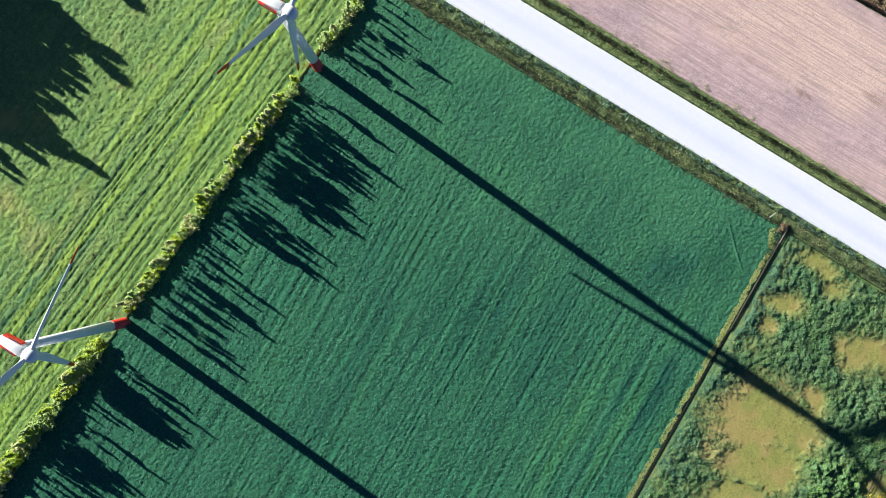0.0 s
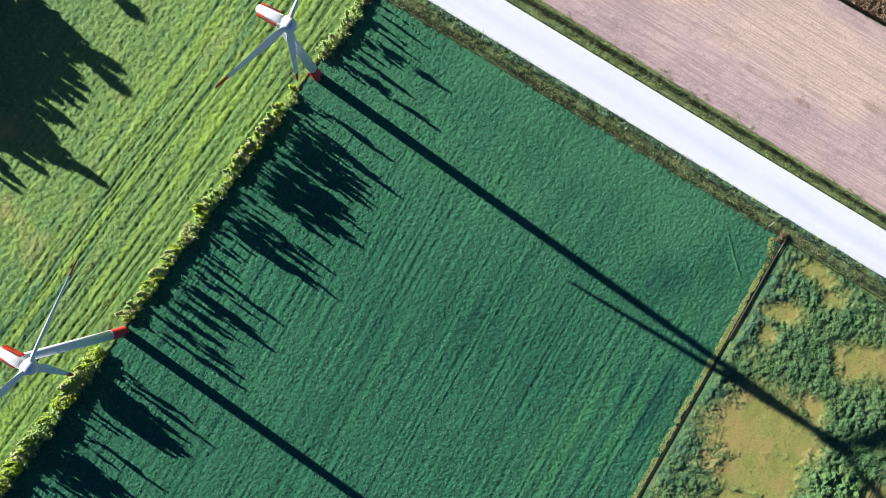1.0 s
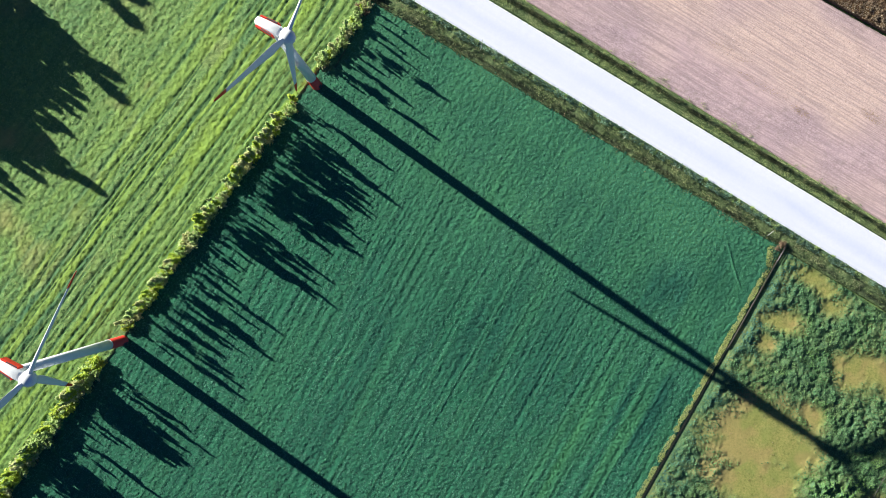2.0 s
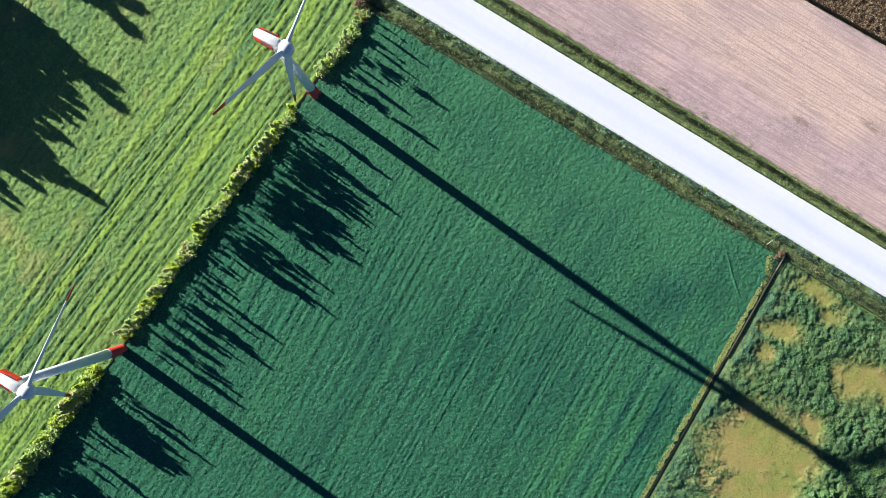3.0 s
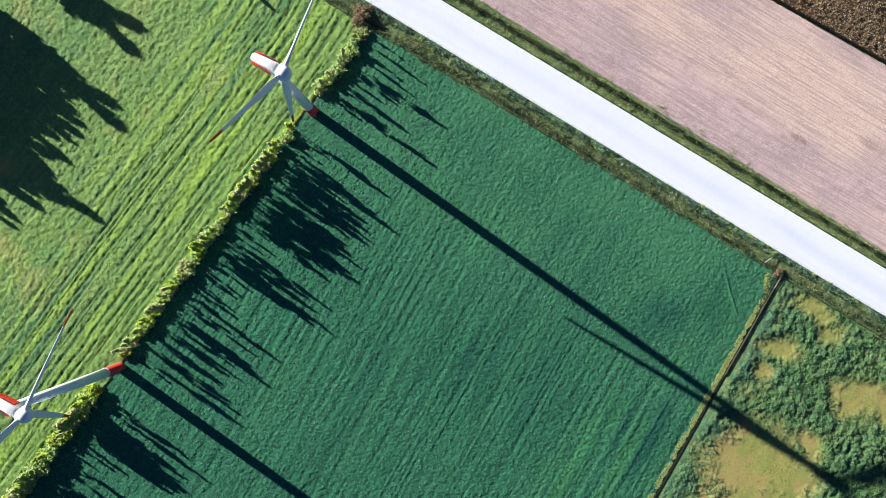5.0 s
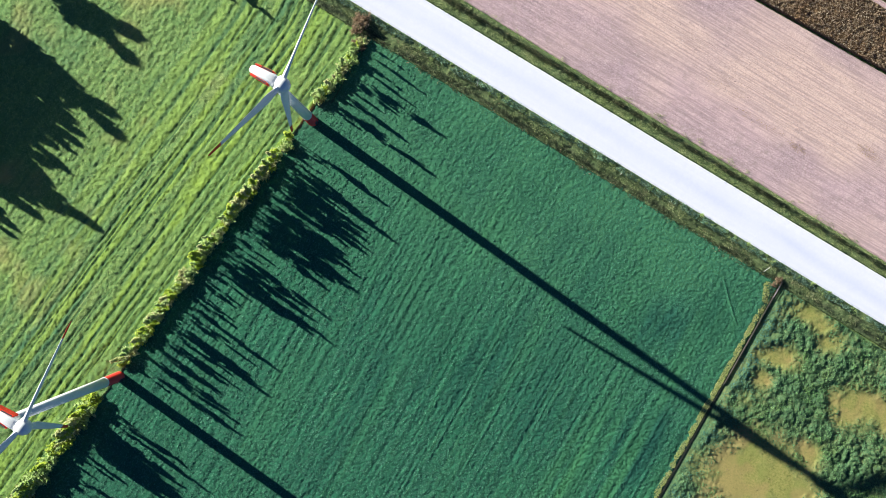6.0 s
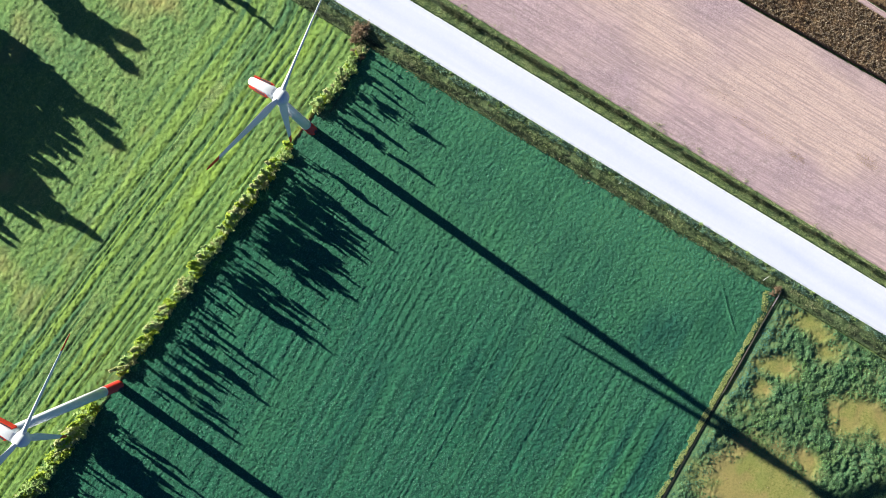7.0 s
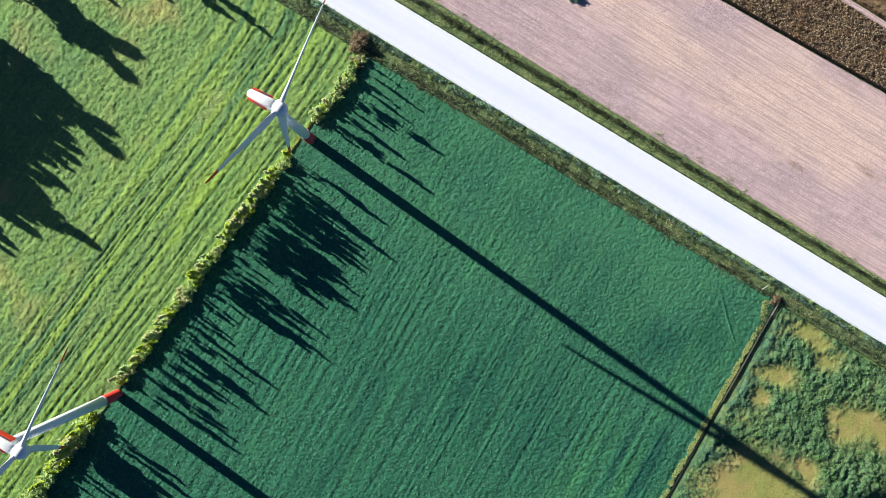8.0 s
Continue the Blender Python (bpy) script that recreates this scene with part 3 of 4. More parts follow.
def plant(name, height, radius, low, leaves, size, leaf, seed, label, category, stems=1, taper=0.6):
    """A tree or bush: bent tapered trunk with limbs, and a crown of clumped leaves round the limbs' ends."""
    rng = np.random.default_rng(seed)
    root = tagged(new(name), label, category)
    verts, faces, ends = [], [], []
    for k in range(stems):
        lean = rng.normal(size=2) * (0.04 * height if stems == 1 else 0.3 * radius)
        knots = [np.array((0.0, 0.0, -0.25))]
        if stems > 1:
            knots = [np.array((*(rng.normal(size=2) * 0.12 * radius), -0.25))]
        for i in range(1, 5):
            f = i / 4
            knots.append(np.array((lean[0] * f + rng.normal() * 0.03 * height * f, lean[1] * f + rng.normal() * 0.03 * height * f, height * 0.94 * f)))
        thick = (0.018 if stems == 1 else 0.012) * height + 0.02
        for i in range(4):
            stem(verts, faces, knots[i], knots[i + 1], thick * (1 - i / 4.6), thick * (1 - (i + 1) / 4.6))
        for j in range(max(7, int(16 / stems))):
            f = low + (1 - low) * rng.random() ** 0.9
            i = min(3, int(f * 4))
            o = knots[i] + (knots[i + 1] - knots[i]) * (f * 4 - i)
            g = (f - low) / (1 - low)
            reach = radius * (0.35 + 0.65 * rng.random()) * (1 - g) ** taper * min(1, 0.45 + 3 * g)
            w = rng.random() * 2 * math.pi
            e = o + np.array((math.cos(w) * reach, math.sin(w) * reach, 0.35 * reach + 0.05 * height * rng.random()))
            stem(verts, faces, o, e, thick * 0.4, thick * 0.12, 5)
            ends.append((o, e, 0.30 + 0.70 * (1 - g)))
    trunk = part("trunk", mesh_of("trunk", verts, faces, True), BARK, root)
    centres = []
    for o, e, girth in ends:
        centres += [(e, 0.30 * radius * girth + 0.05), (o + 0.6 * (e - o), 0.26 * radius * girth + 0.05)]
    pts, sizes = [], []
    for i in range(leaves):
        c, r = centres[int(rng.integers(len(centres)))]
        p = c + rng.normal(size=3) * r * np.array((0.62, 0.62, 0.8))
        p[2] = min(max(p[2], 0.05), height * 1.02)
        pts.append(p)
        sizes.append(size * (0.6 + 0.8 * rng.random()))
    lv, lf = leaf_faces(pts, sizes, rng)
    part("crown", mesh_of("crown", lv, lf), leaf, root)
    return root


def set_plant(proto, u, v, scale, rz, wide=1.0, group="", z=0.0):
    p = at(u, v, z)
    c = copy_thing(proto, pose(p.x, p.y, p.z, 0, 0, rz))
    c.scale = (scale * wide, scale * wide, scale)
    if group:
        c["group"] = group
    return c


GONE = []
SLIM = [plant("tree", 6.0, 1.2, 0.34, 950, 0.38, (LEAF_LIME, LEAF_PALE, LEAF_HEDGE)[i], 100 + i, "slender green field-edge tree in the hedge row", "tree", 1, 0.5) for i in range(3)]
WISP = [plant("sapling", 4.0, 0.42, 0.12, 420, 0.22, LEAF_HEDGE, 120 + i, "thin young tree rising from the hedge", "tree", 1, 0.8) for i in range(3)]
BUSH = [plant("bush", 1.15, 1.15, 0.03, 580, 0.33, (LEAF_HEDGE, LEAF_PALE, LEAF_HEDGE, LEAF_LIME)[i], 140 + i,
              ("grey-green hedge bush at the meadow edge", "pale yellow-green hedge bush at the meadow edge",
              "mid-green hedge bush at the meadow edge", "bright lime-green hedge bush at the meadow edge")[i], "bush", 3, 0.3) for i in range(4)]
BIG = [plant("tree", 14.0, 3.6, 0.06, 1700, 0.8, LEAF_TREE, 160 + i, "tall dark green tree of a windbreak beside the meadow", "tree", 1, 0.95) for i in range(2)]
GONE += SLIM + WISP + BUSH + BIG

rng = np.random.default_rng(5)


def row_base(u, v):
    """Foot on the hedge line of the tree whose shadow ends at (u, v), and the shadow's length in cells."""
    k = (u - (545 - (v - 150) * 0.747) + 19) / (0.8150 + 0.747 * 0.5795)
    return u - 0.8150 * k, v - 0.5795 * k, k


# the tall trees of the row, by where their shadows end: lone ones, then clumps
def row_tree(tu, tv, wide):
    u, v, k = row_base(tu, tv)
    h = k * CELL * SLOPE
    set_plant(SLIM[int(rng.integers(3))], u, v, h / 6.0, rng.random() * 360, max(wide, min(1.4 * wide, 0.8)) * (6.0 / h) ** 0.5, "hedge row trees")


for tu, tv, wide in ((800, 155, 0.45), (783, 215, 0.5), (745, 165, 0.4), (700, 271, 0.55), (728, 345, 0.36), (672, 362, 0.45), (647, 427, 0.62), (601, 422, 0.45), (567, 500, 0.5),
                     (540, 470, 0.4), (475, 418, 0.5), (492, 605, 0.5), (470, 585, 0.6), (437, 655, 0.4), (419, 641, 0.5), (351, 738, 0.45), (355, 802, 0.62), (250, 880, 0.6)):
    row_tree(tu, tv, wide)
# tips of the shadows of dense clumps: middle, half length along and across the shadow, trees
for tu, tv, ahead, aside, n in ((640, 300, 40, 20, 7), (520, 445, 40, 26, 6), (648, 330, 24, 16, 5), (314, 775, 24, 21, 11), (200, 862, 26, 28, 11), (420, 470, 40, 34, 3), (430, 600, 34, 30, 3)):
    for i in range(n):
        f, g = (i + 0.5) / n * 2 - 1, rng.random() * 2 - 1
        row_tree(tu + 0.8150 * ahead * g - 0.5795 * aside * f, tv + 0.5795 * ahead * g + 0.8150 * aside * f, 0.34 + 0.2 * rng.random())
for tu, tv, wide in ((618, 398, 0.8), (604, 402, 0.9), (596, 384, 0.8), (612, 380, 0.7), (586, 398, 0.8), (628, 410, 0.6), (640, 380, 0.55), (650, 396, 0.45), (625, 364, 0.5), (600, 350, 0.5), (576, 340, 0.45), (632, 346, 0.45), (560, 380, 0.5), (310, 778, 1.15), (322, 790, 1.1), (336, 794, 1.0), (298, 760, 1.1), (286, 772, 1.1), (205, 868, 1.2), (180, 850, 1.1), (222, 880, 1.1)):
    row_tree(tu, tv, wide)
# lone slender trees between the clumps
for lo, hi in ((-10, 80), (155, 535), (625, 930)):
    v = lo
    while v < hi:
        k = (90 + 190 * rng.random()) * (0.8 if lo < 0 else 1.0)
        row_tree(hedge_u(v) - 19 + 0.8150 * k, v + 0.5795 * k, 0.26 + 0.16 * rng.random())
        v += 11 + 13 * rng.random()
# thin saplings and low bushes all along the row, with gaps at the towers
for lo, hi in ((-20, 88), (152, 545), (612, 1000)):
    v = lo
    while v < hi:
        u = hedge_u(v) - 19 + rng.normal() * 2.5
        h = 2.8 + 3.9 * rng.random() ** 1.2
        set_plant(WISP[int(rng.integers(3))], u, v, h / 4.0, rng.random() * 360, 0.65 + 0.5 * rng.random(), "hedge row saplings")
        v += 12 + 14 * rng.random() + (8 if lo < 0 else 0)
    v = lo
    while v < hi:
        u = hedge_u(v) - 21 + rng.normal() * 2.5
        i = int(rng.choice(4, p=(0.25, 0.52, 0.12, 0.11) if lo > 600 else (0.18, 0.40, 0.12, 0.30)))
        set_plant(BUSH[i], u, v, (1.5 if lo > 600 else 1.05) * (0.72 + 0.55 * rng.random()), rng.random() * 360, 1.1 + 0.25 * rng.random(), "hedge row bushes")
        v += 5.6 + 4.0 * rng.random()

# the windbreak whose shadows fall on the meadow: its outer trees by where their shadows end, then the inner ones
def windbreak_tree(tu, tv, k, wide):
    set_plant(BIG[int(rng.integers(2))], tu - 0.8150 * k, tv - 0.5795 * k, (k + 4) * CELL * SLOPE / 14.0, rng.random() * 360, 1.25 * wide, "windbreak trees")


for tu, tv, k, wide in ((233, 148, 400, 1.0), (215, 130, 400, 0.9), (172, 163, 330, 0.7), (145, 172, 330, 0.6), (139, 209, 330, 0.7), (186, 325, 400, 0.8), (130, 285, 360, 0.8), (95, 258, 330, 0.8), (72, 248, 300, 0.8), (104, 300, 350, 0.7), (84, 290, 330, 0.7), (115, 207, 340, 0.8), (98, 196, 330, 0.8), (83, 236, 310, 0.8), (60, 196, 300, 0.9), (30, 180, 280, 1.0), (20, 120, 290, 1.1), (50, 150, 300, 1.0), (80, 130, 330, 0.9), (10, 200, 260, 1.0), (118, 228, 320, 0.8), (96, 214, 310, 0.9), (60, 215, 290, 1.0), (130, 266, 340, 0.7), (105, 276, 330, 0.7), (150, 122, 330, 1.0), (122, 96, 330, 1.0), (164, 152, 330, 0.8), (100, 160, 320, 0.9), (50, 262, 280, 1.0), (84, 266, 300, 0.9), (20, 240, 250, 1.1), (35, 300, 260, 0.8), (60, 226, 290, 0.9), (40, 215, 280, 1.0), (30, 250, 270, 0.8), (22, 282, 260, 0.7), (64, 284, 270, 0.8),
                        (61, 322, 260, 0.7), (45, 330, 250, 0.6), (277, 11, 400, 1.0), (262, 0, 400, 1.1), (230, -40, 370, 1.0), (499, -63, 170, 0.8), (440, -83, 150, 0.9), (322, -118, 140, 0.8),
                        (226, -117, 160, 0.9)):
    windbreak_tree(tu, tv, k, wide)
for i in range(16):
    f, g = (i + 0.5) / 16 * 2 - 1, rng.random()
    windbreak_tree(104 - 0.5795 * 92 * f + 44 * g * (1 - abs(f)), 124 + 0.8150 * 92 * f + 31 * g * (1 - abs(f)), 350 - 20 * f, 0.5 + 0.25 * rng.random())

brown = plant("bush", 2.0, 1.9, 0.05, 700, 0.3, LEAF_BROWN, 171, "withered brown bush at the end of the hedge", "bush", 4, 0.3)
brown.matrix_basis = pose(*at(650, -52, 0.1))
set_plant(brown, 640, -38, 0.8, 130)
set_plant(brown, 662, -62, 0.75, 220)
set_plant(brown, 644, -60, 0.9, 20)
set_plant(brown, 638, -18, 0.6, 75)
set_plant(brown, 652, -8, 0.5, 160)
for u, v, scale, turn in ((1384, 402, 0.55, 40), (1377, 409, 0.42, 110), (1390, 399, 0.4, 200)):
    set_plant(brown, u, v, scale, turn)["label"] = "low withered brown bush in the crop field's corner"
teal = plant("bush", 0.7, 1.3, 0.05, 420, 0.26, LEAF_CROP, 173, "lone blue-green bush in the bare field", "bush", 3, 0.3)
teal.matrix_basis = pose(*at(1036, -131, 0.05))
set_plant(teal, 1024, -128, 0.55, 70)
yellow = plant("bush", 2.0, 2.6, 0.05, 700, 0.3, LEAF_YELLOW, 172, "bright yellow flowering bush at the field corner", "bush", 4, 0.3)
yellow.matrix_basis = pose(*at(1548, 884, 0.1))


for lo, hi, n, size, kinds in (((25, 0.606), (11, 0.608), 130, 0.42, (0, 2)), ((-88, 0.606), (-104, 0.616), 24, 0.26, (0, 3))):
    for i in range(n):
        u = 470 + (1640 - 470) * (i + rng.random()) / n
        k = rng.random()
        set_plant(BUSH[kinds[int(rng.integers(2))]], u, edge_line(u, *lo) * (1 - k) + edge_line(u, *hi) * k, size * (0.6 + 0.7 * rng.random()), rng.random() * 360,
                  0.9 + 0.5 * rng.random(), "verge bushes", 0.15)["label"] = "low wild bush on the road verge"


def scatter(name, pts, sizes, material, label, category, seed, flat=0.7, lift=1.0, drape=None, masks=()):
    """Many small folded leaves at once, as one mass; flat: how far they lie down; drape: the ground that their corners follow."""
    r = np.random.default_rng(seed)
    n = len(pts)
    d = r.normal(size=(n, 3))
    d[:, 2] = np.abs(d[:, 2]) * (1 - flat) * 2
    d /= np.linalg.norm(d, axis=1)[:, None] + 1e-6
    e = np.cross(d, r.normal(size=(n, 3)))
    e /= np.linalg.norm(e, axis=1)[:, None] + 1e-6
    d[:, 2] *= lift
    e[:, 2] *= lift
    k = np.asarray(sizes)[:, None]
    co = np.stack([pts - d * k * 0.55, pts + e * k * 0.36, pts + d * k * 0.65, pts - e * k * 0.36 + np.array((0, 0, 0.12)) * k * lift], 1)
    if drape:
        co[:, :, 2] += drape(co[:, :, 0], co[:, :, 1], None, None) - drape(pts[:, 0], pts[:, 1], None, None)[:, None]
    co = co.reshape(-1, 3)
    b = np.arange(n) * 4
    tri = np.stack([b, b + 1, b + 2, b, b + 2, b + 3], -1).reshape(-1)
    me = bpy.data.meshes.new(name)
    me.vertices.add(4 * n)
    me.vertices.foreach_set("co", co.ravel())
    me.loops.add(6 * n)
    me.loops.foreach_set("vertex_index", tri)
    me.polygons.add(2 * n)
    me.polygons.foreach_set("loop_start", np.arange(0, 6 * n, 3))
    for key, mask in masks:
        value = np.repeat(mask(pts[:, 0], pts[:, 1], None, None), 4).astype(np.float32)
        me.attributes.new(key, "FLOAT", "POINT").data.foreach_set("value", value)
    me.update()
    me.materials.append(material)
    return tagged(new(name, me), label, category, kind="stuff")


def spread(n, region, seed):
    """Random points over a four-cornered piece of plan, even in area, and their shares along the sides."""
    r = np.random.default_rng(seed)
    a, b, c, d = (np.array(at(*p)) for p in region)
    side = np.linalg.norm(b - a), np.linalg.norm(c - d)
    s, t = r.random(n), r.random(n)
    k = (side[1] - side[0]) / max(side)
    if abs(k) > 0.02:
        lo, hi = side[0] / max(side), side[1] / max(side)
        t = (-lo + np.sqrt(lo * lo + t * (hi * hi - lo * lo))) / (hi - lo)
    p = (a[None] * ((1 - s) * (1 - t))[:, None] + b[None] * (s * (1 - t))[:, None] + c[None] * (s * t)[:, None] + d[None] * ((1 - s) * t)[:, None])
    return p[:, 0], p[:, 1], s, t, r


# crop leaves
x, y, s, t, r = spread(265000, ((664, -29), (1387, 406), (1043, 1008), (-92, 1008)), 301)
x, y = x + r.normal(size=len(x)) * 0.15, y + r.normal(size=len(x)) * 0.15
p, q = along(x, y, FENCE_WAY)
keep = vnoise(p * 0.10, q + 0.8 * vnoise(p, q, 30, 20), 0.8, 21) > (0.18 + 0.30 * crop_lines(x, y)) * r.random(len(x))
x, y, s, t = x[keep], y[keep], s[keep], t[keep]
z = crop_height(x, y, s, t) + 0.03 * r.random(len(x))
scatter("crop_leaves", np.stack([x, y, z], -1), 0.22 + 0.28 * r.random(len(x)), LEAF_CROP, "blue-green leaves of the dense crop", "crop", 302, 0.8, 0.2, crop_height, CROP_MASKS)
# meadow grass
x, y, s, t, r = spread(150000, ((655, -34), (-90, 1000), (-330, 760), (140, -345)), 303)
keep = r.random(len(x)) > 0.7 * meadow_furrow(x, y, s, t)
x, y, s, t = x[keep], y[keep], s[keep], t[keep]
z = meadow_height(x, y, s, t) + 0.025 * r.random(len(x))
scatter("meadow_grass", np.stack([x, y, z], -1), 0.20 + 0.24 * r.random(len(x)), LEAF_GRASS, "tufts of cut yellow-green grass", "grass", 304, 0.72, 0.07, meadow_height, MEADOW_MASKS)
# weeds of the scrub
x, y, s, t, r = spread(60000, ((1396, 416), (1760, 640), (1760, 1000), (1064, 1000)), 305)
u, v = x / CELL + 784, 441 - y / CELL
keep = (dry_spots(x, y) < 0.75 * r.random(len(x)) + 0.05) & (u - fence_u(v) > 6 + 5 * r.random(len(x)))
x, y = x[keep], y[keep]
z = scrub_height(x, y, None, None) + 0.03 + 0.15 * r.random(len(x)) * vnoise(x, y, 1.3, 39)
scatter("weeds", np.stack([x, y, z], -1), 0.24 + 0.30 * r.random(len(x)), LEAF_WEED, "dense green weeds over the scrub meadow", "weeds", 306, 0.65, 0.45, scrub_height, WEED_MASKS)
x, y, s, t, r = spread(2600, ((1396, 416), (1760, 640), (1760, 1000), (1064, 1000)), 315)
keep = (dry_spots(x, y) > 0.4) & (vnoise(x, y, 1.6, 316) > 0.35 + 0.4 * r.random(len(x)))
x, y = x[keep], y[keep]
scatter("dry_grass", np.stack([x, y, scrub_height(x, y, None, None) + 0.05 + 0.08 * r.random(len(x))], -1), 0.14 + 0.2 * r.random(len(x)), LEAF_DRY, "tufts of dry tan grass", "grass", 317, 0.7)
# dry standing crop
x, y, s, t, r = spread(26000, ((1016, -285), (1800, 160), (1800, 66), (1222, -294)), 318)
scatter("dry_crop_leaves", np.stack([x, y, stubble_height(x, y, s, t) + 0.1 + 0.2 * r.random(len(x))], -1), 0.22 + 0.25 * r.random(len(x)), LEAF_HUSK, "withered brown leaves of the standing crop", "crop", 319, 0.5)
# clods and stalks on the bare soil
x, y, s, t, r = spread(20000, ((660, -195), (1780, 494), (1780, 160), (1030, -270)), 320)
p, q = along(x, y, ROAD_WAY)
keep = (vnoise(x, y, 6.0, 321) > 0.75 * r.random(len(x))) & (vnoise(p * 0.05, q + 0.5 * vnoise(p, q, 17, 47), 0.75, 40) < 0.55)
x, y, s, t = x[keep], y[keep], s[keep], t[keep]
scatter("soil_clods", np.stack([x, y, soil_height(x, y, s, t) + 0.015], -1), 0.12 + 0.24 * r.random(len(x)) ** 2, LEAF_CLOD, "loose clods and stalks on the soil", "soil", 322, 0.8, 0.4, soil_height)
for u, v, ru, rv, n, seed in ((1420, 166, 17, 9, 130, 400), (1548, 176, 22, 11, 170, 402), (1352, 120, 46, 9, 120, 404), (1290, 60, 40, 8, 70, 406)):
    r = np.random.default_rng(seed)
    a, b = r.random(n) * 2 * math.pi, np.sqrt(r.random(n))
    x, y = (u - 784 + ru * b * np.cos(a)) * CELL, (441 - v - rv * b * np.sin(a) - 0.5 * ru * b * np.cos(a)) * CELL
    scatter("soil_weeds", np.stack([x, y, soil_height(x, y, None, None) + 0.02 + 0.03 * r.random(n)], -1), 0.12 + 0.2 * r.random(n), LEAF_TAN, "patch of withered weeds on the bare soil", "weeds", seed + 1, 0.8, 0.25)
# verges
def verge_plants(name, n, lines, band, material, label, category, seed, size, patch, rise, lift=0.65):
    """Plants in one band of a verge, in patches."""
    x, y, s, t, r = spread(n, strip(*lines, 420, 1760), seed)
    w = t + 0.16 * (vnoise(x, y, 2.6, 50) - 0.5)
    keep = (w > band[0]) & (w < band[1]) & (vnoise(x, y, patch, seed + 1) > 0.18 + 0.35 * r.random(len(x)))
    x, y, s, t = x[keep], y[keep], s[keep], t[keep]
    z = verge_height(x, y, s, t) + 0.02 + rise * r.random(len(x)) ** 2
    return scatter(name, np.stack([x, y, z], -1), size * (0.6 + 0.8 * r.random(len(x))), material, label, category, seed + 2, 0.6, lift)


SOUTH, NORTH = (CROP_EDGE, ROAD_SOUTH), (ROAD_NORTH, SOIL_EDGE)
verge_plants("ditch_weeds", 24000, SOUTH, (-0.1, 0.26), LEAF_DITCH, "brown and dark green weeds in the ditch", "weeds", 330, 0.24, 1.8, 0.3)
verge_plants("verge_grass", 46000, SOUTH, (0.22, 0.70), LEAF_OLIVE, "yellow-green grass tufts on the road verge", "grass", 340, 0.22, 2.4, 0.3, 0.45)
verge_plants("dry_grass", 3000, SOUTH, (0.44, 0.56), LEAF_TAN, "trodden strip of dry grass along the verge", "grass", 390, 0.2, 2.4, 0.15)
verge_plants("verge_weeds", 60000, SOUTH, (0.64, 0.98), LEAF_GREY, "grey-green weeds along the road edge", "weeds", 350, 0.26, 1.3, 0.9)
verge_plants("verge_grass", 46000, NORTH, (0.05, 0.48), LEAF_VERGE, "yellow-green grass tufts along the far road edge", "grass", 360, 0.2, 2.2, 0.2, 0.3)
verge_plants("verge_weeds", 46000, NORTH, (0.44, 0.74), LEAF_DARK, "dark green weeds on the far verge", "weeds", 370, 0.28, 1.6, 0.7)
verge_plants("ditch_weeds", 14000, NORTH, (0.72, 1.12), LEAF_VERGE, "grey-green weeds beside the bare soil", "weeds", 380, 0.22, 2.0, 0.25)
for name, n, lo, hi, material, label, category, seed in (("ditch_weeds", 16000, (63, 0.604), (45, 0.604), LEAF_DITCH, "dark weeds creeping into the crop's edge", "weeds", 410),
                                                         ("dry_grass", 1200, (66, 0.604), (46, 0.604), LEAF_TAN, "brown dry stalks along the crop's edge", "grass", 415),
                                                         ("verge_weeds", 9000, (-107, 0.618), (-131, 0.618), LEAF_VERGE, "sparse grey-green weeds on the soil's edge", "weeds", 420)):
    x, y, s, t, r = spread(n, strip(lo, hi, 620, 1380 if hi[0] > 0 else 1760), seed)
    keep = (grain(x, y, 2.4, seed) > (0.74 - 0.42 * t if hi[0] > 0 else 0.36 + 0.42 * t)) & (r.random(len(x)) < 0.75)
    x, y = x[keep], y[keep]
    scatter(name, np.stack([x, y, 0.22 + 0.25 * r.random(len(x)) ** 2], -1), 0.14 + 0.2 * r.random(len(x)), material, label, category, seed + 1, 0.6, 0.6)
x, y, s, t, r = spread(11000, ((1389, 405), (1050, 1002), (1041, 998), (1380, 401)), 311)
u, v = x / CELL + 784, 441 - y / CELL
u, t = u - 17 * np.clip((442 - v) / 38, 0, 1), np.abs(t - 0.45)
keep = grain(x, y, 1.8, 313) > 0.22 + 0.4 * t + 0.1 * r.random(len(x))
x, y = (u[keep] - 784) * CELL, y[keep]
scatter("fence_grass", np.stack([x, y, 0.24 + 0.14 * r.random(len(x))], -1), 0.18 + 0.22 * r.random(len(x)), LEAF_STRAW, "yellowed grass strip along the fence", "grass", 312, 0.8, 0.3)
x, y, s, t, r = spread(500, ((1391, 407), (1351, 478), (1345, 474), (1372, 398)), 325)
scatter("corner_grass", np.stack([x, y, 0.12 + 0.3 * r.random(len(x))], -1), 0.2 + 0.25 * r.random(len(x)), LEAF_DITCH, "brown trampled weeds in the crop field's corner", "grass", 326, 0.5)


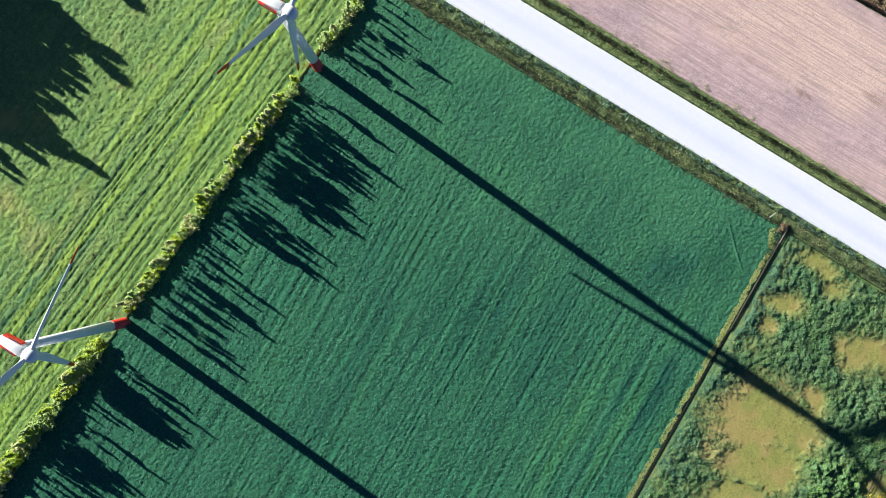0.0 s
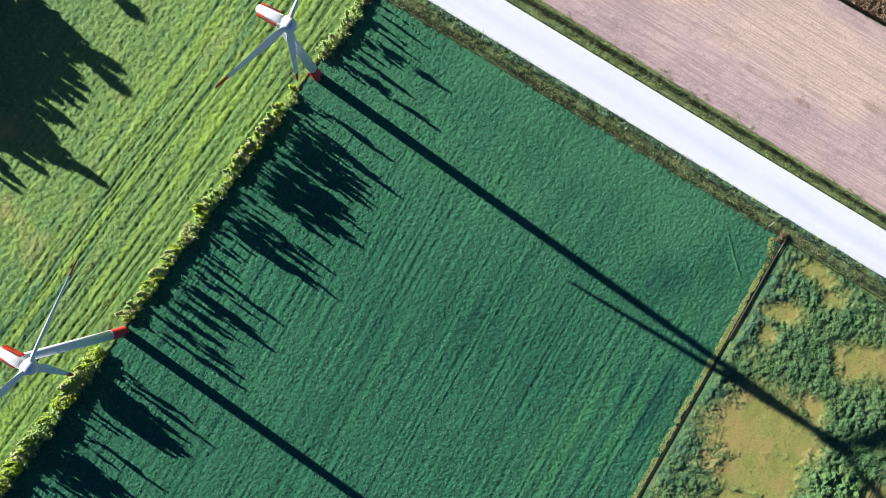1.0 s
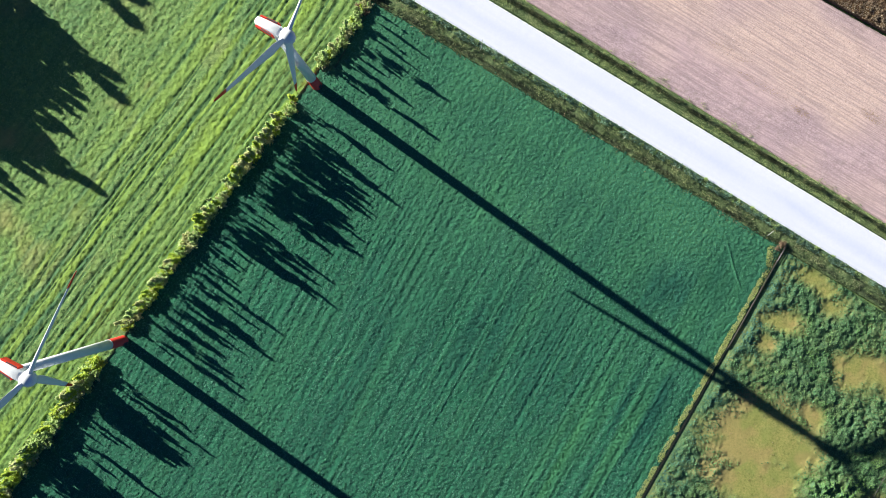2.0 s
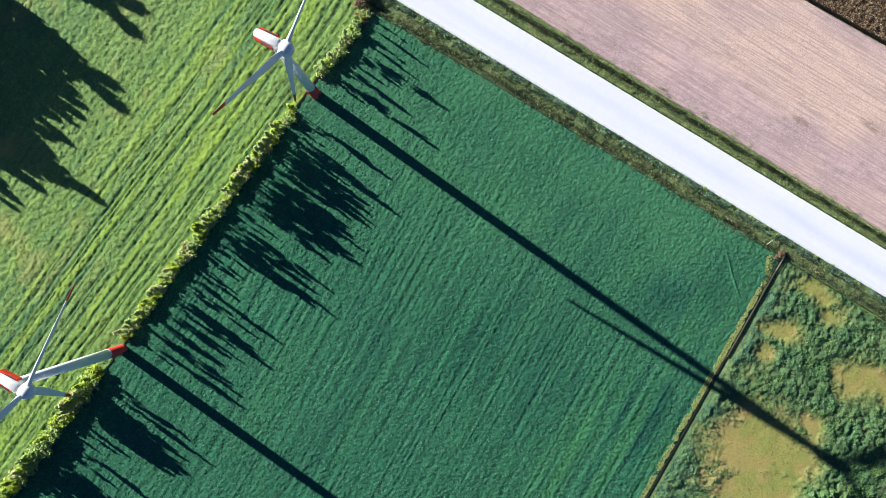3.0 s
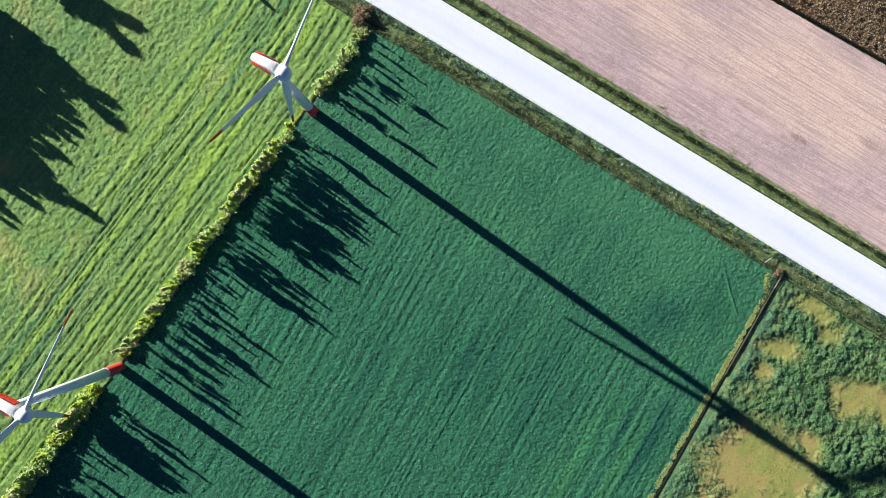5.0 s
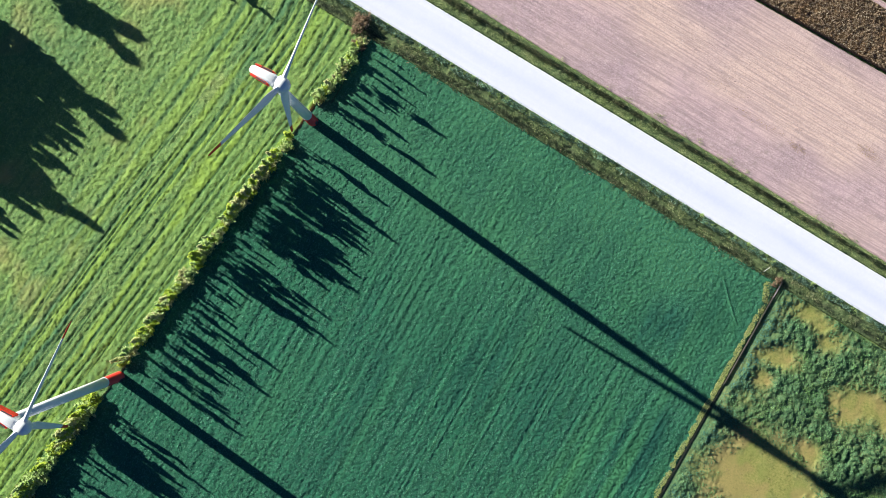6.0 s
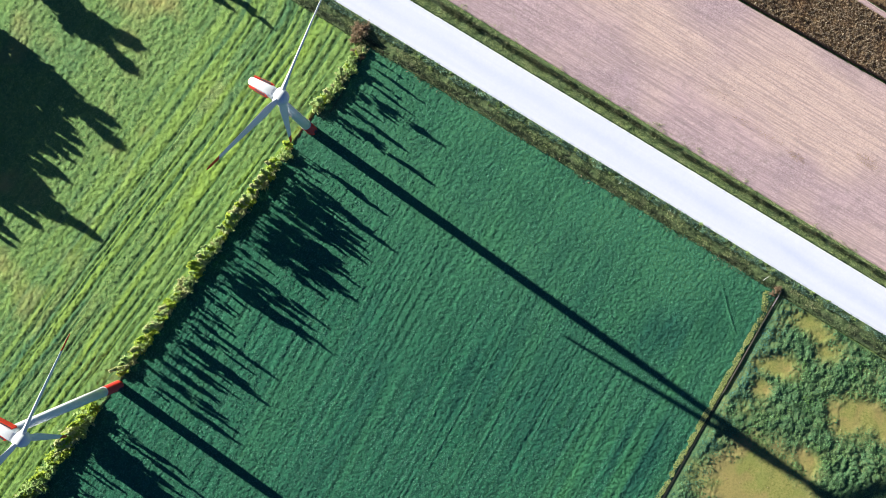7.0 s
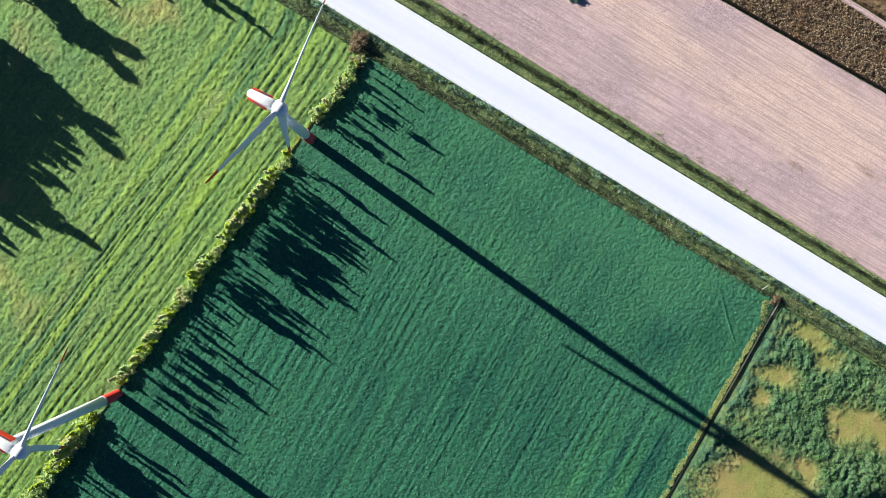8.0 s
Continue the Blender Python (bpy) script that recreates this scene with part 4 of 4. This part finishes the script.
# ---- fences ----
def fence(name, a, b, height, label, wood=TIMBER, share=0.43):
    """Posts with two weathered boards between each pair, along the plan from a to b."""
    root = tagged(new(name), label, "fence")
    a, b = at(*a), at(*b)
    way = (b - a).normalized()
    n = max(1, round((b - a).length / 2.4))
    gap = (b - a).length / n
    turn = math.atan2(way.y, way.x)
    root.matrix_basis = Matrix.Translation(a) @ Matrix.Rotation(turn, 4, "Z")
    post = box((0.12, 0.12, height + 0.35), (0, 0, (height - 0.1) / 2), 0.015)
    me = bpy.data.meshes.new("post")
    post.to_mesh(me)
    post.free()
    board = box((gap - 0.02, 0.035, share * height / 3), (gap / 2, 0.075, 0), 0.006)
    mb = bpy.data.meshes.new("board")
    board.to_mesh(mb)
    board.free()
    for i in range(n + 1):
        part("post", me, wood, root).location = (i * gap, 0, 0)
    for i in range(n):
        for k in range(3):
            part("board", mb, wood, root).location = (i * gap, 0, height * (k + 0.5) / 3 + 0.08)
    return root


fence("fence", (1392, 404), (1377, 430.5), 0.8, "pale board end of the field fence", PALE_TIMBER, 0.6)
fence("fence", (1376.5, 431.4), (1290, 584), 0.5, "dark weathered board fence between crop and scrub", TIMBER, 0.92)
fence("fence", (1289.5, 585), (1050, 1008), 0.22, "low dark board fence between crop and scrub", TIMBER, 0.9)
fence("fence", (668, -30), (596, 88), 0.55, "low weathered board fence at the hedge's foot")
fence("fence", (1640, 680), (1470, 985), 0.6, "low weathered board fence at the scrub's far edge")


def roadside_pole(u, v, height, label):
    root = tagged(new("roadside_pole"), label, "pole")
    root.location = at(u, v, 0.1)
    part("pole", lathe([(0.075, -0.4), (0.075, 0.0), (0.065, height * 0.5), (0.05, height)], 12), STEEL, root)
    part("cap", lathe([(0.06, height), (0.06, height + 0.06), (0.02, height + 0.1)], 12), STEEL, root)
    part("base", lathe([(0.16, -0.3), (0.16, 0.12), (0.11, 0.18)], 12), CONCRETE, root)
    return root


roadside_pole(854, 58, 10.0, "slim grey steel pole on the road verge")
roadside_pole(1106, 214, 2.6, "short grey steel pole on the road verge")
roadside_pole(1361, 386, 2.6, "short leaning grey steel pole on the road verge").rotation_euler = (radians(-26), radians(14), 0)


# ---- wind turbines ----
REACH = 24.1


def blade_mesh(r0, r1, cuts):
    """A twisted, tapering aerofoil along +z between two radii."""
    verts, faces = [], []
    for i in range(cuts + 1):
        r = r0 + (r1 - r0) * i / cuts
        f = r / REACH
        if f < 0.06:
            chord, thick = 0.95, 0.95
        else:
            g = min(1, (f - 0.06) / 0.15)
            chord = (0.95 + 1.15 * g) * (1 if f < 0.21 else 1 - 0.70 * (f - 0.21) / 0.79)
            thick = 0.95 * (1 - g) + 0.26 * chord * g * (1 - 0.45 * f)
        if f > 0.97:
            chord, thick = chord * (1 - 14 * (f - 0.97)), thick * (1 - 14 * (f - 0.97))
        twist = radians(16 * (1 - f) ** 2 + 4)
        for j in range(14):
            a = 2 * math.pi * j / 14
            y = math.cos(a) * chord / 2 - 0.12 * chord * (f > 0.06)
            x = math.sin(a) * thick / 2 * (1 - 0.5 * math.cos(a) * (f > 0.1))
            verts.append((x * math.cos(twist) - y * math.sin(twist), x * math.sin(twist) + y * math.cos(twist), r))
    for i in range(cuts):
        for j in range(14):
            k = (j + 1) % 14
            faces.append((14 * i + j, 14 * i + k, 14 * (i + 1) + k, 14 * (i + 1) + j))
    faces += [tuple(range(14))[::-1], tuple(range(14 * cuts, 14 * cuts + 14))]
    return mesh_of("blade", verts, faces, True)


def hull(sections, middle):
    """A rounded housing along x from (x, half width, half height) sections."""
    bm = bmesh.new()
    loops = []
    for x, w, h in sections:
        ring = []
        for i in range(24):
            a = 2 * math.pi * i / 24
            c, d = math.cos(a), math.sin(a)
            ring.append(bm.verts.new((x, w * math.copysign(abs(c) ** 0.5, c), middle + h * math.copysign(abs(d) ** 0.5, d))))
        loops.append(ring)
    for lo, hi in zip(loops, loops[1:]):
        for i in range(24):
            bm.faces.new((lo[i], lo[(i + 1) % 24], hi[(i + 1) % 24], hi[i])).smooth = True
    bm.faces.new(loops[0][::-1])
    bm.faces.new(loops[-1])
    return bm


def turbine(u, v, yaw, phase, hub_height):
    root = tagged(new("wind_turbine"), "white three-bladed wind turbine with red markings beside the hedge", "wind turbine", "wind turbines")
    root.matrix_basis = pose(*at(u, v), 0, 0, yaw)
    top = hub_height - 1.5
    part("tower", lathe([(1.20, 8.6), (1.04, 24), (0.88, top)], 36), WHITE, root)
    part("base_section", lathe([(1.32, -0.3), (1.32, 0.05), (1.29, 0.06), (1.21, 8.6)], 36), RED, root, "red painted foot of the tower")
    part("flange", lathe([(1.26, 8.5), (1.26, 8.68)], 36), WHITE, root)
    part("foundation", lathe([(1.5, -0.4), (1.5, 0.05), (1.44, 0.1)], 32), SLAB, root, "round concrete foundation ring")
    part("door", box((0.08, 0.9, 2.1), (1.28, 0, 1.5), 0.02), DARK, root)
    nacelle = part("nacelle", hull([(-3.7, 0.45, 0.75), (-3.5, 0.72, 1.0), (-3.0, 0.86, 1.2), (-1.0, 1.0, 1.3), (1.2, 1.12, 1.3), (1.75, 0.98, 1.1)], hub_height + 0.15), WHITE, root)
    for side in (1, -1):
        panel = part("side_panel", box((3.9, 0.42, 1.7), (0, 0, 0), 0.14), RED, nacelle, "red side panel")
        panel.matrix_basis = pose(-1.25, side * 1.13, hub_height + 0.35, 0, 0, side * 3.5)
        vent = part("vent", box((2.2, 0.24, 0.06), (0, 0, 0), 0.01), DARK, nacelle, "dark vent slot")
        vent.matrix_basis = pose(-0.75, side * 1.17, hub_height + 1.2, 0, 0, side * 3.5)
    part("tail_cover", hull([(-3.85, 0.3, 0.5), (-3.78, 0.45, 0.68), (-3.66, 0.5, 0.76)], hub_height + 0.1), RED, nacelle, "red tail panel")
    part("neck", lathe([(0.95, top - 0.02), (1.05, top + 0.1), (1.05, hub_height - 1.0)], 28), WHITE, root)
    hub = part("hub", lathe([(1.0, 1.6), (1.45, 1.75), (1.52, 3.0), (1.3, 3.6), (0.8, 4.1), (0.1, 4.35)], 28, "x"), WHITE, root)
    hub.location.z = hub_height
    inner, tip = blade_mesh(0.8, 0.85 * REACH, 22), blade_mesh(0.85 * REACH, REACH, 6)
    for k in range(3):
        turn = Matrix.Translation((2.5, 0, hub_height)) @ Matrix.Rotation(radians(180 + phase + 120 * k), 4, "X")
        b = part("blade", inner, WHITE, root)
        b.matrix_basis = turn
        part("blade_tip", tip, RED, b, "red blade tip")
    return root


turbine(564, 119.5, -28.0, -14, 46.0)
turbine(222, 571, -31.0, -16, 46.0)

# the patterns from which the plants were copied
for proto in GONE:
    for ob in (*proto.children_recursive, proto):
        bpy.data.objects.remove(ob)
